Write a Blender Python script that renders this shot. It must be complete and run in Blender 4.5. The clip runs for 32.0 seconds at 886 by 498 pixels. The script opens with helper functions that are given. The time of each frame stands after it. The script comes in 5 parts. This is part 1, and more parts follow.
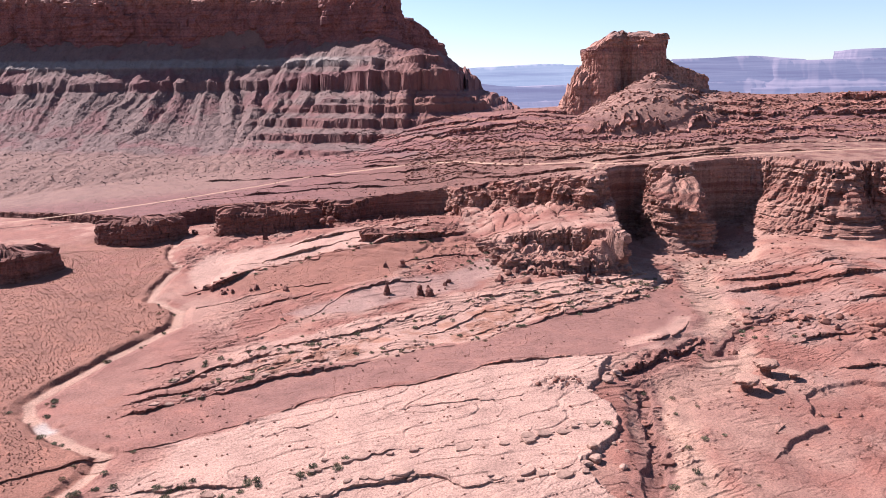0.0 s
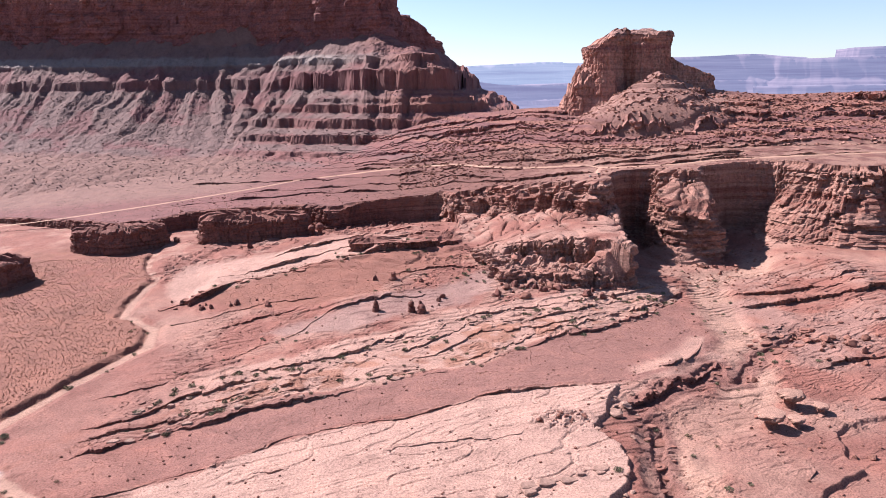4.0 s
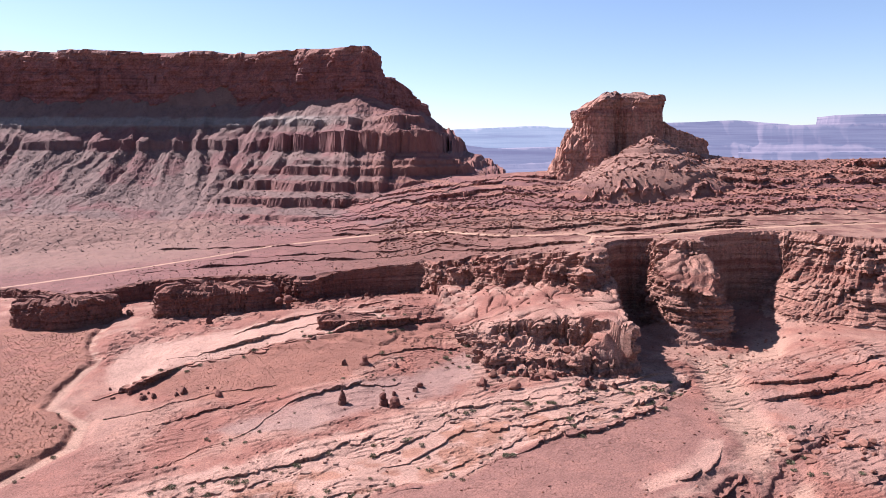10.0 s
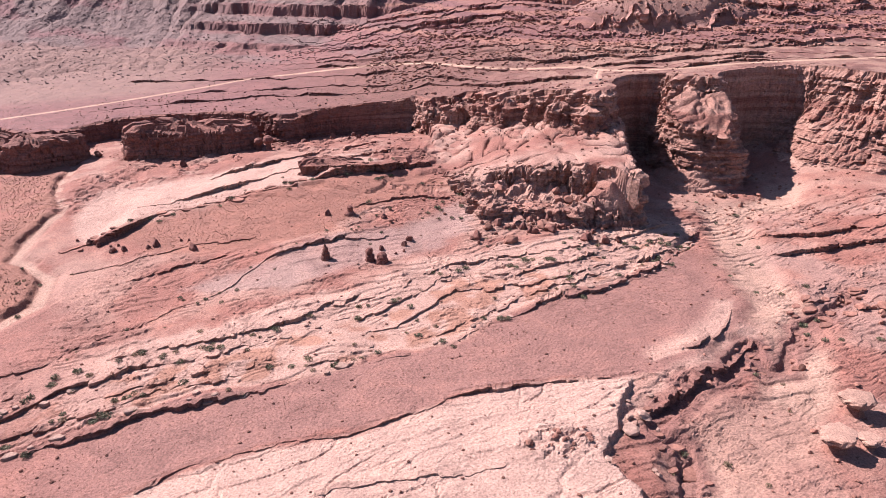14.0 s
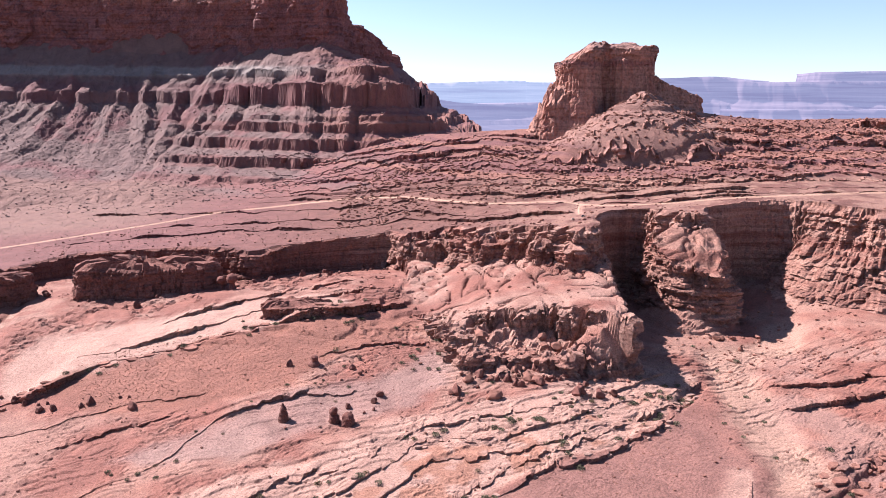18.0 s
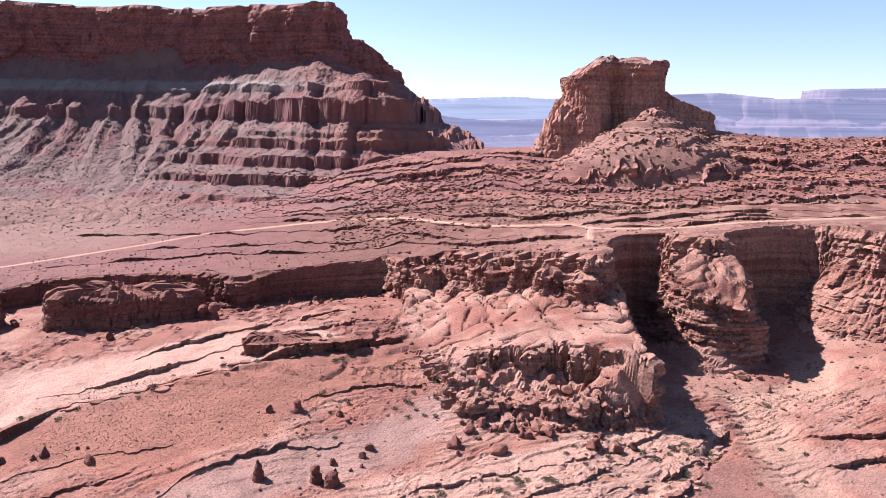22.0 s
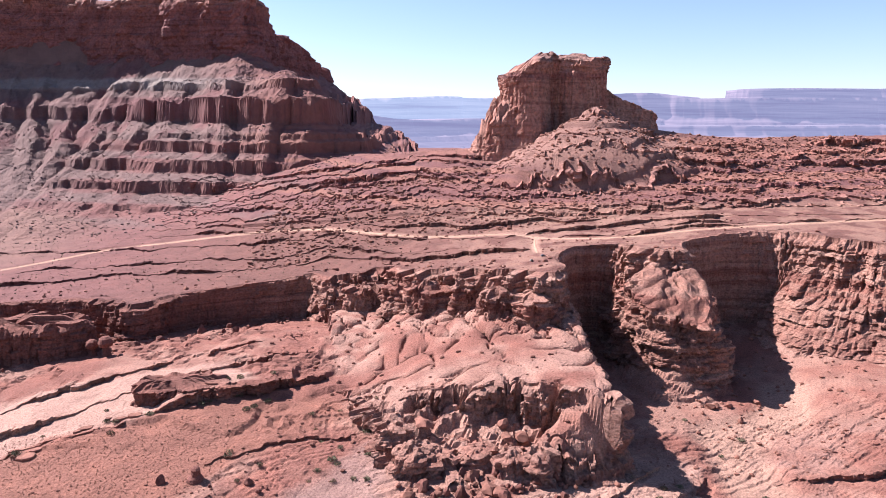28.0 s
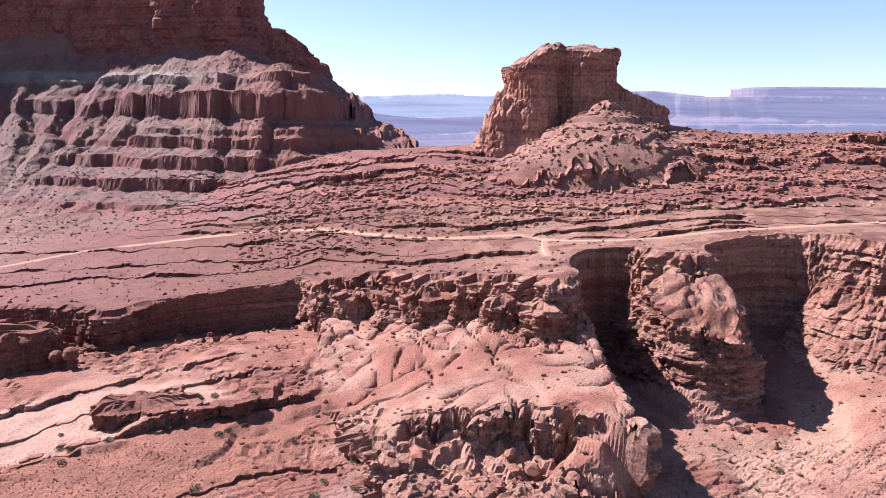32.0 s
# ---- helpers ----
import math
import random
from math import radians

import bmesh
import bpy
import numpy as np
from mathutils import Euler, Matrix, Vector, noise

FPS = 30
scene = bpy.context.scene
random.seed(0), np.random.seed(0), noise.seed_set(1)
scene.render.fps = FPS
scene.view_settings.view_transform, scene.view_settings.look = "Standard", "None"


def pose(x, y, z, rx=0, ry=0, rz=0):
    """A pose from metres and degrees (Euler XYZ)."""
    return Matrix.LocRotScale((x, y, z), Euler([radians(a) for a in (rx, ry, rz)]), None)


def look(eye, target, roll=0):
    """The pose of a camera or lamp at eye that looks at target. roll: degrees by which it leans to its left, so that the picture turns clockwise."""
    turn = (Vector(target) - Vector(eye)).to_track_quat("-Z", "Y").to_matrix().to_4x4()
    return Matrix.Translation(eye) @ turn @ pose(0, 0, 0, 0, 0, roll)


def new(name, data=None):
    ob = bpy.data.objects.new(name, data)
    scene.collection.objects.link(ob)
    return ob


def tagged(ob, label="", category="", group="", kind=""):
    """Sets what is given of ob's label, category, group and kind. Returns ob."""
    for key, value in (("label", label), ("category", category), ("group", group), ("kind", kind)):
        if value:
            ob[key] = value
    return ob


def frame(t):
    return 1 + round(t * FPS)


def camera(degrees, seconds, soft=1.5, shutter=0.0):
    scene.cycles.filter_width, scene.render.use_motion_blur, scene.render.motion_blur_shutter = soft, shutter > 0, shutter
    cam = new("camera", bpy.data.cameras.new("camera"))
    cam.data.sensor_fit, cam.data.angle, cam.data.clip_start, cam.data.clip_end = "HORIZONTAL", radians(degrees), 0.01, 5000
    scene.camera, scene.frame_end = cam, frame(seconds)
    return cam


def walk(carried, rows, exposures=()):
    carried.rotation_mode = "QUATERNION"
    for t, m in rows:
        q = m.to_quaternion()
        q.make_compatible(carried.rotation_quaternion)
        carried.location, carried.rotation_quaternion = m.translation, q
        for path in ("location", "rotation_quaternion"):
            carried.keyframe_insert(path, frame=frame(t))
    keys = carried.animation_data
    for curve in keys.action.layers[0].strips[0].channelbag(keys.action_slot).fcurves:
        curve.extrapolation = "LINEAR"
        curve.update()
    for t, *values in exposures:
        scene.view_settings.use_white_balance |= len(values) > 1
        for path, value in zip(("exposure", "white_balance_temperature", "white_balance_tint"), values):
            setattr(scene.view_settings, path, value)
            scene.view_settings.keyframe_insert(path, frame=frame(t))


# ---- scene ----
cam = camera(64.49, 32.0, soft=0.7)
EXPOSURES = [(0.0, 1.43, 6050, 21), (8.0, 1.40, 6050, 21), (12.5, 1.5, 6050, 21), (16.5, 1.62, 6050, 21), (19.5, 1.55, 6050, 21), (32.0, 1.57, 6050, 21)]
# ---- camera and its flight ----
FLIGHT = [
    (0.0, 0.00, -0.00, 180.00, 0.001, -12.826, -0.719),
    (0.5, 0.63, 6.03, 180.28, -0.223, -12.854, -0.715),
    (1.0, 1.27, 12.03, 180.59, -0.451, -12.871, -0.712),
    (1.5, 1.91, 18.03, 180.91, -0.653, -12.902, -0.708),
    (2.0, 2.55, 24.02, 181.24, 0.262, -12.927, -0.705),
    (2.5, 3.20, 30.02, 181.58, 0.274, -12.924, -0.701),
    (3.0, 3.84, 36.01, 181.90, 0.132, -12.957, -0.698),
    (3.5, 4.47, 42.02, 182.21, 0.020, -12.980, -0.694),
    (5.5, 6.96, 66.29, 183.07, -0.411, -12.988, -0.681),
    (6.0, 7.56, 72.44, 183.15, -0.528, -12.344, -0.677),
    (6.5, 8.15, 78.62, 183.16, -0.802, -7.227, -0.597),
    (7.0, 8.73, 84.81, 183.11, -0.871, -6.855, -0.517),
    (7.5, 9.31, 91.03, 183.02, -0.956, -6.683, -0.437),
    (8.0, 9.88, 97.27, 182.92, -1.027, -6.574, -0.357),
    (8.5, 10.44, 103.56, 182.83, -1.073, -6.569, -0.277),
    (9.0, 11.00, 109.90, 182.77, -1.138, -7.036, -0.197),
    (9.5, 11.54, 116.30, 182.74, -1.198, -7.482, -0.156),
    (10.0, 12.07, 122.76, 182.71, -1.233, -8.056, -0.114),
    (10.5, 12.59, 129.27, 182.70, -1.217, -10.130, -0.073),
    (11.0, 13.11, 135.82, 182.69, -1.242, -12.671, -0.032),
    (11.5, 13.61, 142.39, 182.70, -1.260, -15.236, 0.010),
    (12.0, 14.12, 148.96, 182.73, -1.298, -17.771, 0.051),
    (12.5, 14.61, 155.52, 182.77, -1.305, -20.372, 0.092),
    (13.0, 15.11, 162.06, 182.83, -1.287, -21.983, 0.134),
    (13.5, 15.59, 168.58, 182.92, -1.285, -22.179, 0.129),
    (15.5, 17.46, 194.65, 183.44, -3.567, -18.456, 0.110),
    (16.0, 17.97, 201.15, 183.52, -3.520, -17.293, 0.106),
    (16.5, 18.50, 207.65, 183.56, -3.486, -15.933, 0.175),
    (17.0, 19.05, 214.14, 183.56, -3.431, -14.537, 0.244),
    (17.5, 19.61, 220.63, 183.54, -3.409, -13.102, 0.313),
    (18.0, 20.19, 227.11, 183.53, -3.378, -11.648, 0.383),
    (18.5, 20.78, 233.57, 183.52, -3.351, -10.663, 0.452),
    (19.0, 21.39, 240.00, 183.56, -3.340, -10.540, 0.521),
    (19.5, 22.03, 246.40, 183.63, -3.329, -10.515, 0.528),
    (20.0, 22.69, 252.79, 183.74, -3.291, -10.470, 0.534),
    (20.5, 23.38, 259.15, 183.87, -3.270, -10.467, 0.541),
    (21.0, 24.07, 265.50, 184.01, -3.238, -10.438, 0.548),
    (21.5, 24.78, 271.82, 184.16, -3.217, -10.425, 0.555),
    (22.0, 25.48, 278.13, 184.30, -3.184, -10.409, 0.561),
    (22.5, 26.17, 284.42, 184.43, -3.154, -10.418, 0.568),
    (23.0, 26.84, 290.69, 184.54, -3.132, -10.437, 0.575),
    (23.5, 27.48, 296.94, 184.66, -3.107, -10.435, 0.554),
    (24.0, 28.09, 303.16, 184.85, -3.076, -10.440, 0.533),
    (24.5, 28.66, 309.36, 185.06, -3.040, -10.453, 0.513),
    (26.5, 31.03, 333.99, 185.65, -2.958, -10.460, 0.429),
    (27.0, 31.71, 340.14, 185.61, -2.923, -10.491, 0.408),
    (27.5, 32.46, 346.29, 185.43, -7.108, -10.418, 0.388),
    (28.0, 33.28, 352.45, 185.10, -8.510, -10.379, 0.367),
    (28.5, 34.19, 358.62, 184.60, -8.476, -10.367, 0.384),
    (29.0, 35.18, 364.79, 183.94, -8.462, -10.340, 0.401),
    (29.5, 36.23, 370.96, 183.17, -8.442, -10.304, 0.418),
    (30.0, 37.31, 377.13, 182.31, -8.438, -10.308, 0.435),
    (30.5, 38.41, 383.30, 181.40, -8.421, -10.351, 0.452),
    (31.0, 39.53, 389.46, 180.48, -8.419, -10.380, 0.469),
    (31.5, 40.63, 395.63, 179.59, -8.427, -10.412, 0.486),
    (32.0, 41.70, 401.80, 178.75, -8.394, -10.443, 0.503),
]


def flown(x, y, z, yaw, pitch, roll):
    """The drone's camera: yaw to the left from north, pitch up, roll."""
    return pose(x, y, z, 0, 0, yaw) @ pose(0, 0, 0, 90 + pitch) @ pose(0, 0, 0, 0, 0, roll)


walk(cam, [(t, flown(*row)) for t, *row in FLIGHT], EXPOSURES)

# ---- sky and sun ----
SUN_EL, SUN_AZ = radians(46), math.atan2(-0.84, 0.54)  # from north, to the east
to_sun = Vector((math.sin(SUN_AZ) * math.cos(SUN_EL), math.cos(SUN_AZ) * math.cos(SUN_EL), math.sin(SUN_EL)))
world = bpy.data.worlds.new("desert_sky")
scene.world = world
world.use_nodes = True
wn = world.node_tree
wn.nodes.clear()
sky = wn.nodes.new("ShaderNodeTexSky")
sky.sky_type, sky.sun_disc = "NISHITA", False
sky.sun_elevation, sky.sun_rotation = SUN_EL, SUN_AZ
sky.altitude, sky.air_density, sky.dust_density, sky.ozone_density = 1300, 1.0, 0.9, 1.5
back = wn.nodes.new("ShaderNodeBackground")
back.inputs["Strength"].default_value = 0.059
sky_out = wn.nodes.new("ShaderNodeOutputWorld")
wn.links.new(sky.outputs[0], back.inputs["Color"])
wn.links.new(back.outputs[0], sky_out.inputs["Surface"])
sun_data = bpy.data.lights.new("sun", "SUN")
sun_data.energy, sun_data.angle, sun_data.color = 5.0, radians(0.53), (1.0, 0.95, 0.88)
sun = new("sun", sun_data)
sun.matrix_world = look((0, 0, 600), Vector((0, 0, 600)) - to_sun)

# ---- noise and plan arithmetic ----
rng = np.random.default_rng(7)


def hashed(ix, iy, iz, seed):
    h = (ix.astype(np.int64) * 73856093) ^ (iy.astype(np.int64) * 19349663) ^ (iz.astype(np.int64) * 83492791) ^ (seed * 2654435761)
    h = (h ^ (h >> 13)) * 1274126177 & 0x7FFFFFFF
    h = (h ^ (h >> 15)) * 1103515245 & 0x7FFFFFFF
    return ((h >> 8) & 0xFFFF) / 65535.0


DICE = np.random.default_rng(23).random((512, 512)).astype(np.float32)


def noise2(x, y, seed=0):
    """Smooth value noise, -1 to 1."""
    x, y = np.broadcast_arrays(np.asarray(x, float), np.asarray(y, float))
    ix, iy = np.floor(x), np.floor(y)
    fx, fy = (x - ix).astype(np.float32), (y - iy).astype(np.float32)
    fx, fy = fx * fx * fx * (fx * (fx * 6 - 15) + 10), fy * fy * fy * (fy * (fy * 6 - 15) + 10)
    i, j = ix.astype(np.int64) + 131 * seed & 511, iy.astype(np.int64) + 197 * seed & 511
    i1, j1 = i + 1 & 511, j + 1 & 511
    a, c = DICE[i, j], DICE[i, j1]
    low = a + (DICE[i1, j] - a) * fx
    return (2 * (low + (c + (DICE[i1, j1] - c) * fx - low) * fy) - 1).astype(float)


def fbm(x, y, size, octaves=4, seed=0, gain=0.5):
    total, amp, norm = 0.0, 1.0, 0.0
    for k in range(octaves):
        f = 2.03**k / size
        total = total + amp * noise2(x * f + 17.3 * k, y * f - 9.1 * k, seed + k)
        norm += amp
        amp *= gain
    return total / norm


def ridged(x, y, size, octaves=3, seed=0):
    total, amp, norm = 0.0, 1.0, 0.0
    for k in range(octaves):
        f = 2.1**k / size
        total = total + amp * (1 - 2 * np.abs(noise2(x * f + 5.7 * k, y * f + 3.3 * k, seed + k)))
        norm += amp
        amp *= 0.5
    return total / norm


def smooth(a, b, v):
    t = np.clip((np.asarray(v, float) - a) / (b - a), 0, 1)
    return t * t * (3 - 2 * t)


def mix(a, b, t):
    return a + (b - a) * t


def along(poly, x, y):
    """Signed distance to a line (left of its way is positive) and the way along it."""
    p = np.asarray(poly, float)[:, :2]
    best, perp = np.full(np.shape(x), 1e12), np.zeros(np.shape(x))
    side, far = np.ones(np.shape(x)), np.zeros(np.shape(x))
    run = 0.0
    for (ax, ay), (bx, by) in zip(p[:-1], p[1:]):
        dx, dy = bx - ax, by - ay
        n2 = dx * dx + dy * dy
        t = np.clip(((x - ax) * dx + (y - ay) * dy) / n2, 0, 1)
        ex, ey = x - ax - t * dx, y - ay - t * dy
        dd = ex * ex + ey * ey
        cross = (dx * ey - dy * ex) / math.sqrt(n2)
        hit = (dd < best - 1e-6) | ((dd < best + 1e-6) & (np.abs(cross) > perp))
        perp = np.where(hit, np.abs(cross), perp)
        best = np.where(hit, dd, best)
        side = np.where(hit, np.where(cross >= 0, 1.0, -1.0), side)
        far = np.where(hit, run + t * math.sqrt(n2), far)
        run += math.sqrt(n2)
    return np.sqrt(best) * side, far


def inside(poly, x, y):
    p = np.asarray(poly, float)[:, :2]
    odd = np.zeros(np.shape(x), bool)
    for (ax, ay), (bx, by) in zip(p, np.roll(p, -1, 0)):
        if ay != by:
            odd ^= ((ay > y) != (by > y)) & (x < (bx - ax) * (y - ay) / (by - ay) + ax)
    return odd


class Sheet:
    """A smooth sheet through a few known heights (thin plate)."""

    def __init__(self, points, stiff=0.02):
        p = np.asarray(points, float)
        self.p, n = p[:, :2] / 100, len(p)
        a = np.zeros((n + 3, n + 3))
        a[:n, :n] = self.kernel(((self.p[:, None] - self.p[None]) ** 2).sum(-1)) + stiff * np.eye(n)
        a[:n, n:] = np.c_[np.ones(n), self.p]
        a[n:, :n] = a[:n, n:].T
        self.w = np.linalg.solve(a, np.r_[p[:, 2], 0, 0, 0])

    @staticmethod
    def kernel(r2):
        return r2 * np.log(r2 + 1e-9) * 0.5

    def __call__(self, x, y):
        x, y = np.asarray(x, float) / 100, np.asarray(y, float) / 100
        z = self.w[-3] + self.w[-2] * x + self.w[-1] * y
        for (px, py), w in zip(self.p, self.w):
            z = z + w * self.kernel((x - px) ** 2 + (y - py) ** 2)
        return z


def box_fade(x, y, x0, x1, y0, y1, soft=30):
    return smooth(x0, x0 + soft, x) * smooth(x1, x1 - soft, x) * smooth(y0, y0 + soft, y) * smooth(y1, y1 - soft, y)


# ---- the plan ----
# The plateau's rim, from west to east: x, y, how far the foot stands out, how broken the face is.
RIM = [
    (-900, 1180, 10, 0.4), (-640, 1090, 8, 0.4), (-480, 1010, 8, 0.5), (-425, 960, 6, 0.6), (-385, 955, 6, 0.6), (-372, 985, 5, 0.4), (-335, 1010, 5, 0.4),
    (-250, 1000, 6, 0.35), (-175, 985, 5, 0.4), (-146, 948, 4, 0.9), (-128, 950, 4, 0.9), (-112, 972, 5, 0.3), (-60, 990, 5, 0.3),
    (8, 1012, 6, 0.4), (18, 992, 7, 1.2), (40, 985, 8, 1.2), (58, 972, 8, 1.3), (72, 985, 5, 0.9), (88, 950, 9, 1.3), (100, 925, 10, 1.3),
    (122, 915, 6, 1.0), (138, 892, 8, 1.3), (152, 868, 9, 1.3), (166, 846, 10, 1.3), (184, 824, 8, 1.1), (195, 836, 4, 0.7), (201, 862, 2, 0.5),
]
RIM += [
    (208, 890, 2, 0.35), (222, 918, 3, 0.2), (248, 930, 3, 0.2), (266, 926, 8, 0.5), (274, 908, 16, 0.9), (280, 884, 24, 1.2), (288, 864, 28, 1.3), (298, 856, 26, 1.3), (308, 866, 10, 0.9),
    (312, 890, 4, 0.4), (328, 914, 3, 0.2), (385, 938, 4, 0.2), (436, 930, 34, 0.6), (443, 904, 74, 1.0), (464, 876, 82, 1.3),
    (494, 848, 66, 1.3), (512, 862, 34, 1.1), (548, 832, 32, 1.3), (566, 856, 20, 1.1), (640, 820, 30, 1.2), (800, 850, 24, 1.0), (1100, 880, 20, 0.8),
]
UPLAND = RIM + [(4000, 900, 0, 0), (4000, 6000, 0, 0), (-6000, 6000, 0, 0), (-6000, 1300, 0, 0)]
# The shoulder of slickrock below the prow.
SHOULDER = [
    (40, 772, 2, 0.9), (52, 742, 4, 1.2), (59, 712, 5, 1.4), (69, 692, 5, 1.4), (84, 686, 5, 1.4), (104, 694, 5, 1.3), (122, 682, 5, 1.3), (138, 692, 5, 1.3),
    (158, 690, 6, 1.2), (175, 688, 6, 1.1), (185, 702, 7, 0.9), (188, 732, 7, 0.8), (193, 768, 5, 0.7), (200, 812, 3, 0.5), (208, 880, 3, 0.4), (214, 930, 3, 0.3),
]
# The scarp behind the pocket in the shoulder's front, and the ribs of rock on both sides of it (x, y, height).
SCARP = [(20, 815), (58, 776), (72, 754), (84, 746), (98, 742), (115, 733), (128, 737), (141, 729), (154, 724), (166, 712), (180, 690)]
RIB_EAST = [(178, 722, 35), (170, 712, 30), (152, 700, 19), (138, 690, 10), (126, 680, 3)]
RIB_WEST = [(70, 756, 25), (64, 736, 17), (64, 712, 9), (74, 694, 2)]
BENCH = SHOULDER + [(140, 960, 0, 0), (20, 1000, 0, 0), (30, 800, 0, 0)]

low_sheet = Sheet([
    (-53, 640, -6), (72, 640, -4), (199, 427, -14), (70, 425, -10), (235, 700, -11), (-250, 645, -22), (-270, 420, -27), (118, 463, -9),
    (245, 776, -8), (333, 783, -12), (-74, 790, 13), (-110, 966, 11), (-55, 984, 15), (-220, 984, 4), (-330, 992, 1), (4, 992, 20), (-127, 920, 5), (18, 970, 15), (95, 920, 20), (36, 800, 11), (46, 745, 6), (60, 860, 18), (110, 690, 2), (215, 900, -2), (-150, 900, 5), (-280, 860, -4),
    (-178, 780, 1), (-400, 600, -22), (-400, 420, -24), (400, 690, -6), (320, 450, -12), (210, 330, -14), (0, 310, -10),
])
low_sheet2 = Sheet([(-600, 900, -16), (-600, 300, -26), (700, 700, 0), (700, 300, -10), (0, 0, -14), (-450, 900, -10), (450, 790, 4), (0, 600, -7), (-250, 645, -22)])
shoulder_sheet = Sheet([(171, 728, 37), (179, 770, 39), (187, 808, 41), (120, 832, 35), (84, 848, 29), (43, 879, 23), (81, 754, 26), (98, 748, 29), (115, 734, 32), (141, 733, 35), (130, 789, 36), (91, 795, 29), (63, 802, 19), (35, 847, 15), (18, 894, 21), (60, 920, 24), (205, 870, 44), (150, 850, 40), (110, 880, 33)])
top_sheet = Sheet([
    (-330, 1010, 20), (-133, 950, 33), (18, 1000, 43), (202, 874, 80), (447, 920, 88), (178, 786, 75), (100, 925, 60), (235, 1000, 75), (-263, 1284, 42), (100, 1130, 82),
    (460, 1000, 95), (-640, 1100, 0), (-640, 1300, 18), (270, 820, 84), (-60, 1130, 52), (760, 900, 96), (760, 1010, 102),
])
# Where the red ledges start behind the track, and where the mesa's slope starts.
LEDGE_FOOT = [(-2400, 1560), (-1000, 1450), (-420, 1420), (-263, 1312), (-100, 1214), (60, 1136), (200, 1092), (330, 1054), (470, 1015), (640, 1010), (1200, 1000)]
MESA_FACE = [(-2600, 2040), (-1500, 1890), (-960, 1840), (-700, 1850), (-560, 1876), (-420, 1868), (-300, 1834), (-205, 1786), (-150, 1762), (-122, 1768), (-112, 1800), (-112, 1960), (-92, 2120), (-58, 2240), (-34, 2310), (-10, 2450), (10, 2620), (0, 3000), (-60, 3600)]
ridge_sheet = Sheet([(-300, 1500, 90), (-60, 1420, 104), (40, 1330, 122), (104, 1270, 130), (195, 1260, 138), (250, 1250, 126), (372, 1255, 172), (461, 1265, 174), (555, 1250, 163), (670, 1230, 163), (900, 1220, 168), (104, 1400, 136), (200, 1400, 146)])

SLAB_EDGE = [(-260, 330), (-175, 372), (-127, 391), (-89, 419), (-57, 431), (-16, 438), (35, 465), (78, 474), (122, 480)]
SLAB_SIDE = [(122, 480), (110, 451), (94, 416), (104, 388), (96, 356), (70, 325), (82, 290), (70, 200)]
LEDGE_A = [(-215, 420), (-181, 435), (-149, 451), (-115, 468), (-64, 480), (-16, 500), (15, 509), (63, 540), (103, 571), (144, 588), (174, 612), (229, 687)]
LEDGE_B = [(-225, 455), (-198, 466), (-178, 488), (-149, 505), (-99, 514), (-52, 542), (-9, 556), (27, 595), (70, 604), (116, 618), (159, 645), (213, 681)]
LEDGE_C = [(-240, 500), (-198, 523), (-169, 555), (-120, 593), (-95, 640), (-54, 660), (-10, 660)]
LEDGE_D = [(-236, 640), (-190, 655), (-150, 668), (-110, 672)]
LEDGE_E = [(-262, 682), (-235, 692), (-219, 706), (-203, 728), (-160, 740), (-124, 755), (-97, 760), (-54, 780), (-20, 796), (30, 812)]
SLAB_1 = [(-190, 320), (-150, 322), (-110, 317), (-67, 333), (-27, 344), (13, 346), (44, 354), (90, 372)]
SLAB_2 = [(-100, 294), (-53, 314), (-8, 320), (8, 309), (59, 316), (78, 322)]
SLAB_3 = [(-130, 372), (-80, 385), (-40, 398), (10, 404), (50, 412)]
RIGHT_1 = [(245, 560), (280, 575), (330, 590), (400, 600), (500, 610)]
RIGHT_2 = [(262, 640), (320, 650), (400, 660), (520, 668)]
RIGHT_3 = [(290, 712), (330, 704), (400, 700), (520, 712)]
RIGHT_4 = [(190, 372), (215, 398), (222, 430), (250, 455), (310, 462), (420, 470)]
RIGHT_5 = [(262, 505), (300, 520), (360, 530), (450, 540)]
WASH_WEST = [(-360, 960), (-345, 890), (-322, 810), (-296, 757), (-298, 698), (-292, 668), (-250, 640), (-240, 600), (-262, 545), (-281, 470), (-288, 447), (-252, 405), (-222, 383), (-192, 368), (-192, 335), (-210, 250)]
WASH_EAST = [(350, 800), (342, 772), (300, 752), (270, 735), (262, 700), (250, 646), (242, 597), (231, 542), (218, 496), (189, 450), (158, 426), (138, 406), (127, 376), (124, 347), (122, 300), (110, 200)]
GULLY = [(286, 575), (265, 551), (246, 542), (226, 521), (207, 494), (197, 494), (201, 516), (186, 503), (166, 479), (152, 473), (124, 448), (120, 437), (131, 427), (126, 404), (120, 380), (120, 362), (111, 340), (100, 300)]
GULLY_2 = [(229, 684), (206, 652), (186, 634), (160, 622), (150, 606)]
BOWL = [(181, 344), (195, 361), (223, 379), (222, 396), (233, 418), (254, 434), (280, 438), (330, 432)]
TRACK = [(-900, 1000), (-600, 1030), (-446, 1081), (-382, 1110), (-337, 1133), (-284, 1158), (-240, 1184), (-186, 1186), (-105, 1180), (-46, 1166), (14, 1136), (70, 1085), (122, 1046), (166, 1032), (205, 1026), (228, 996), (272, 962), (313, 954), (360, 960), (404, 958), (517, 952), (700, 950), (1100, 960)]
SPUR = [(222, 1008), (208, 960), (198, 915)]


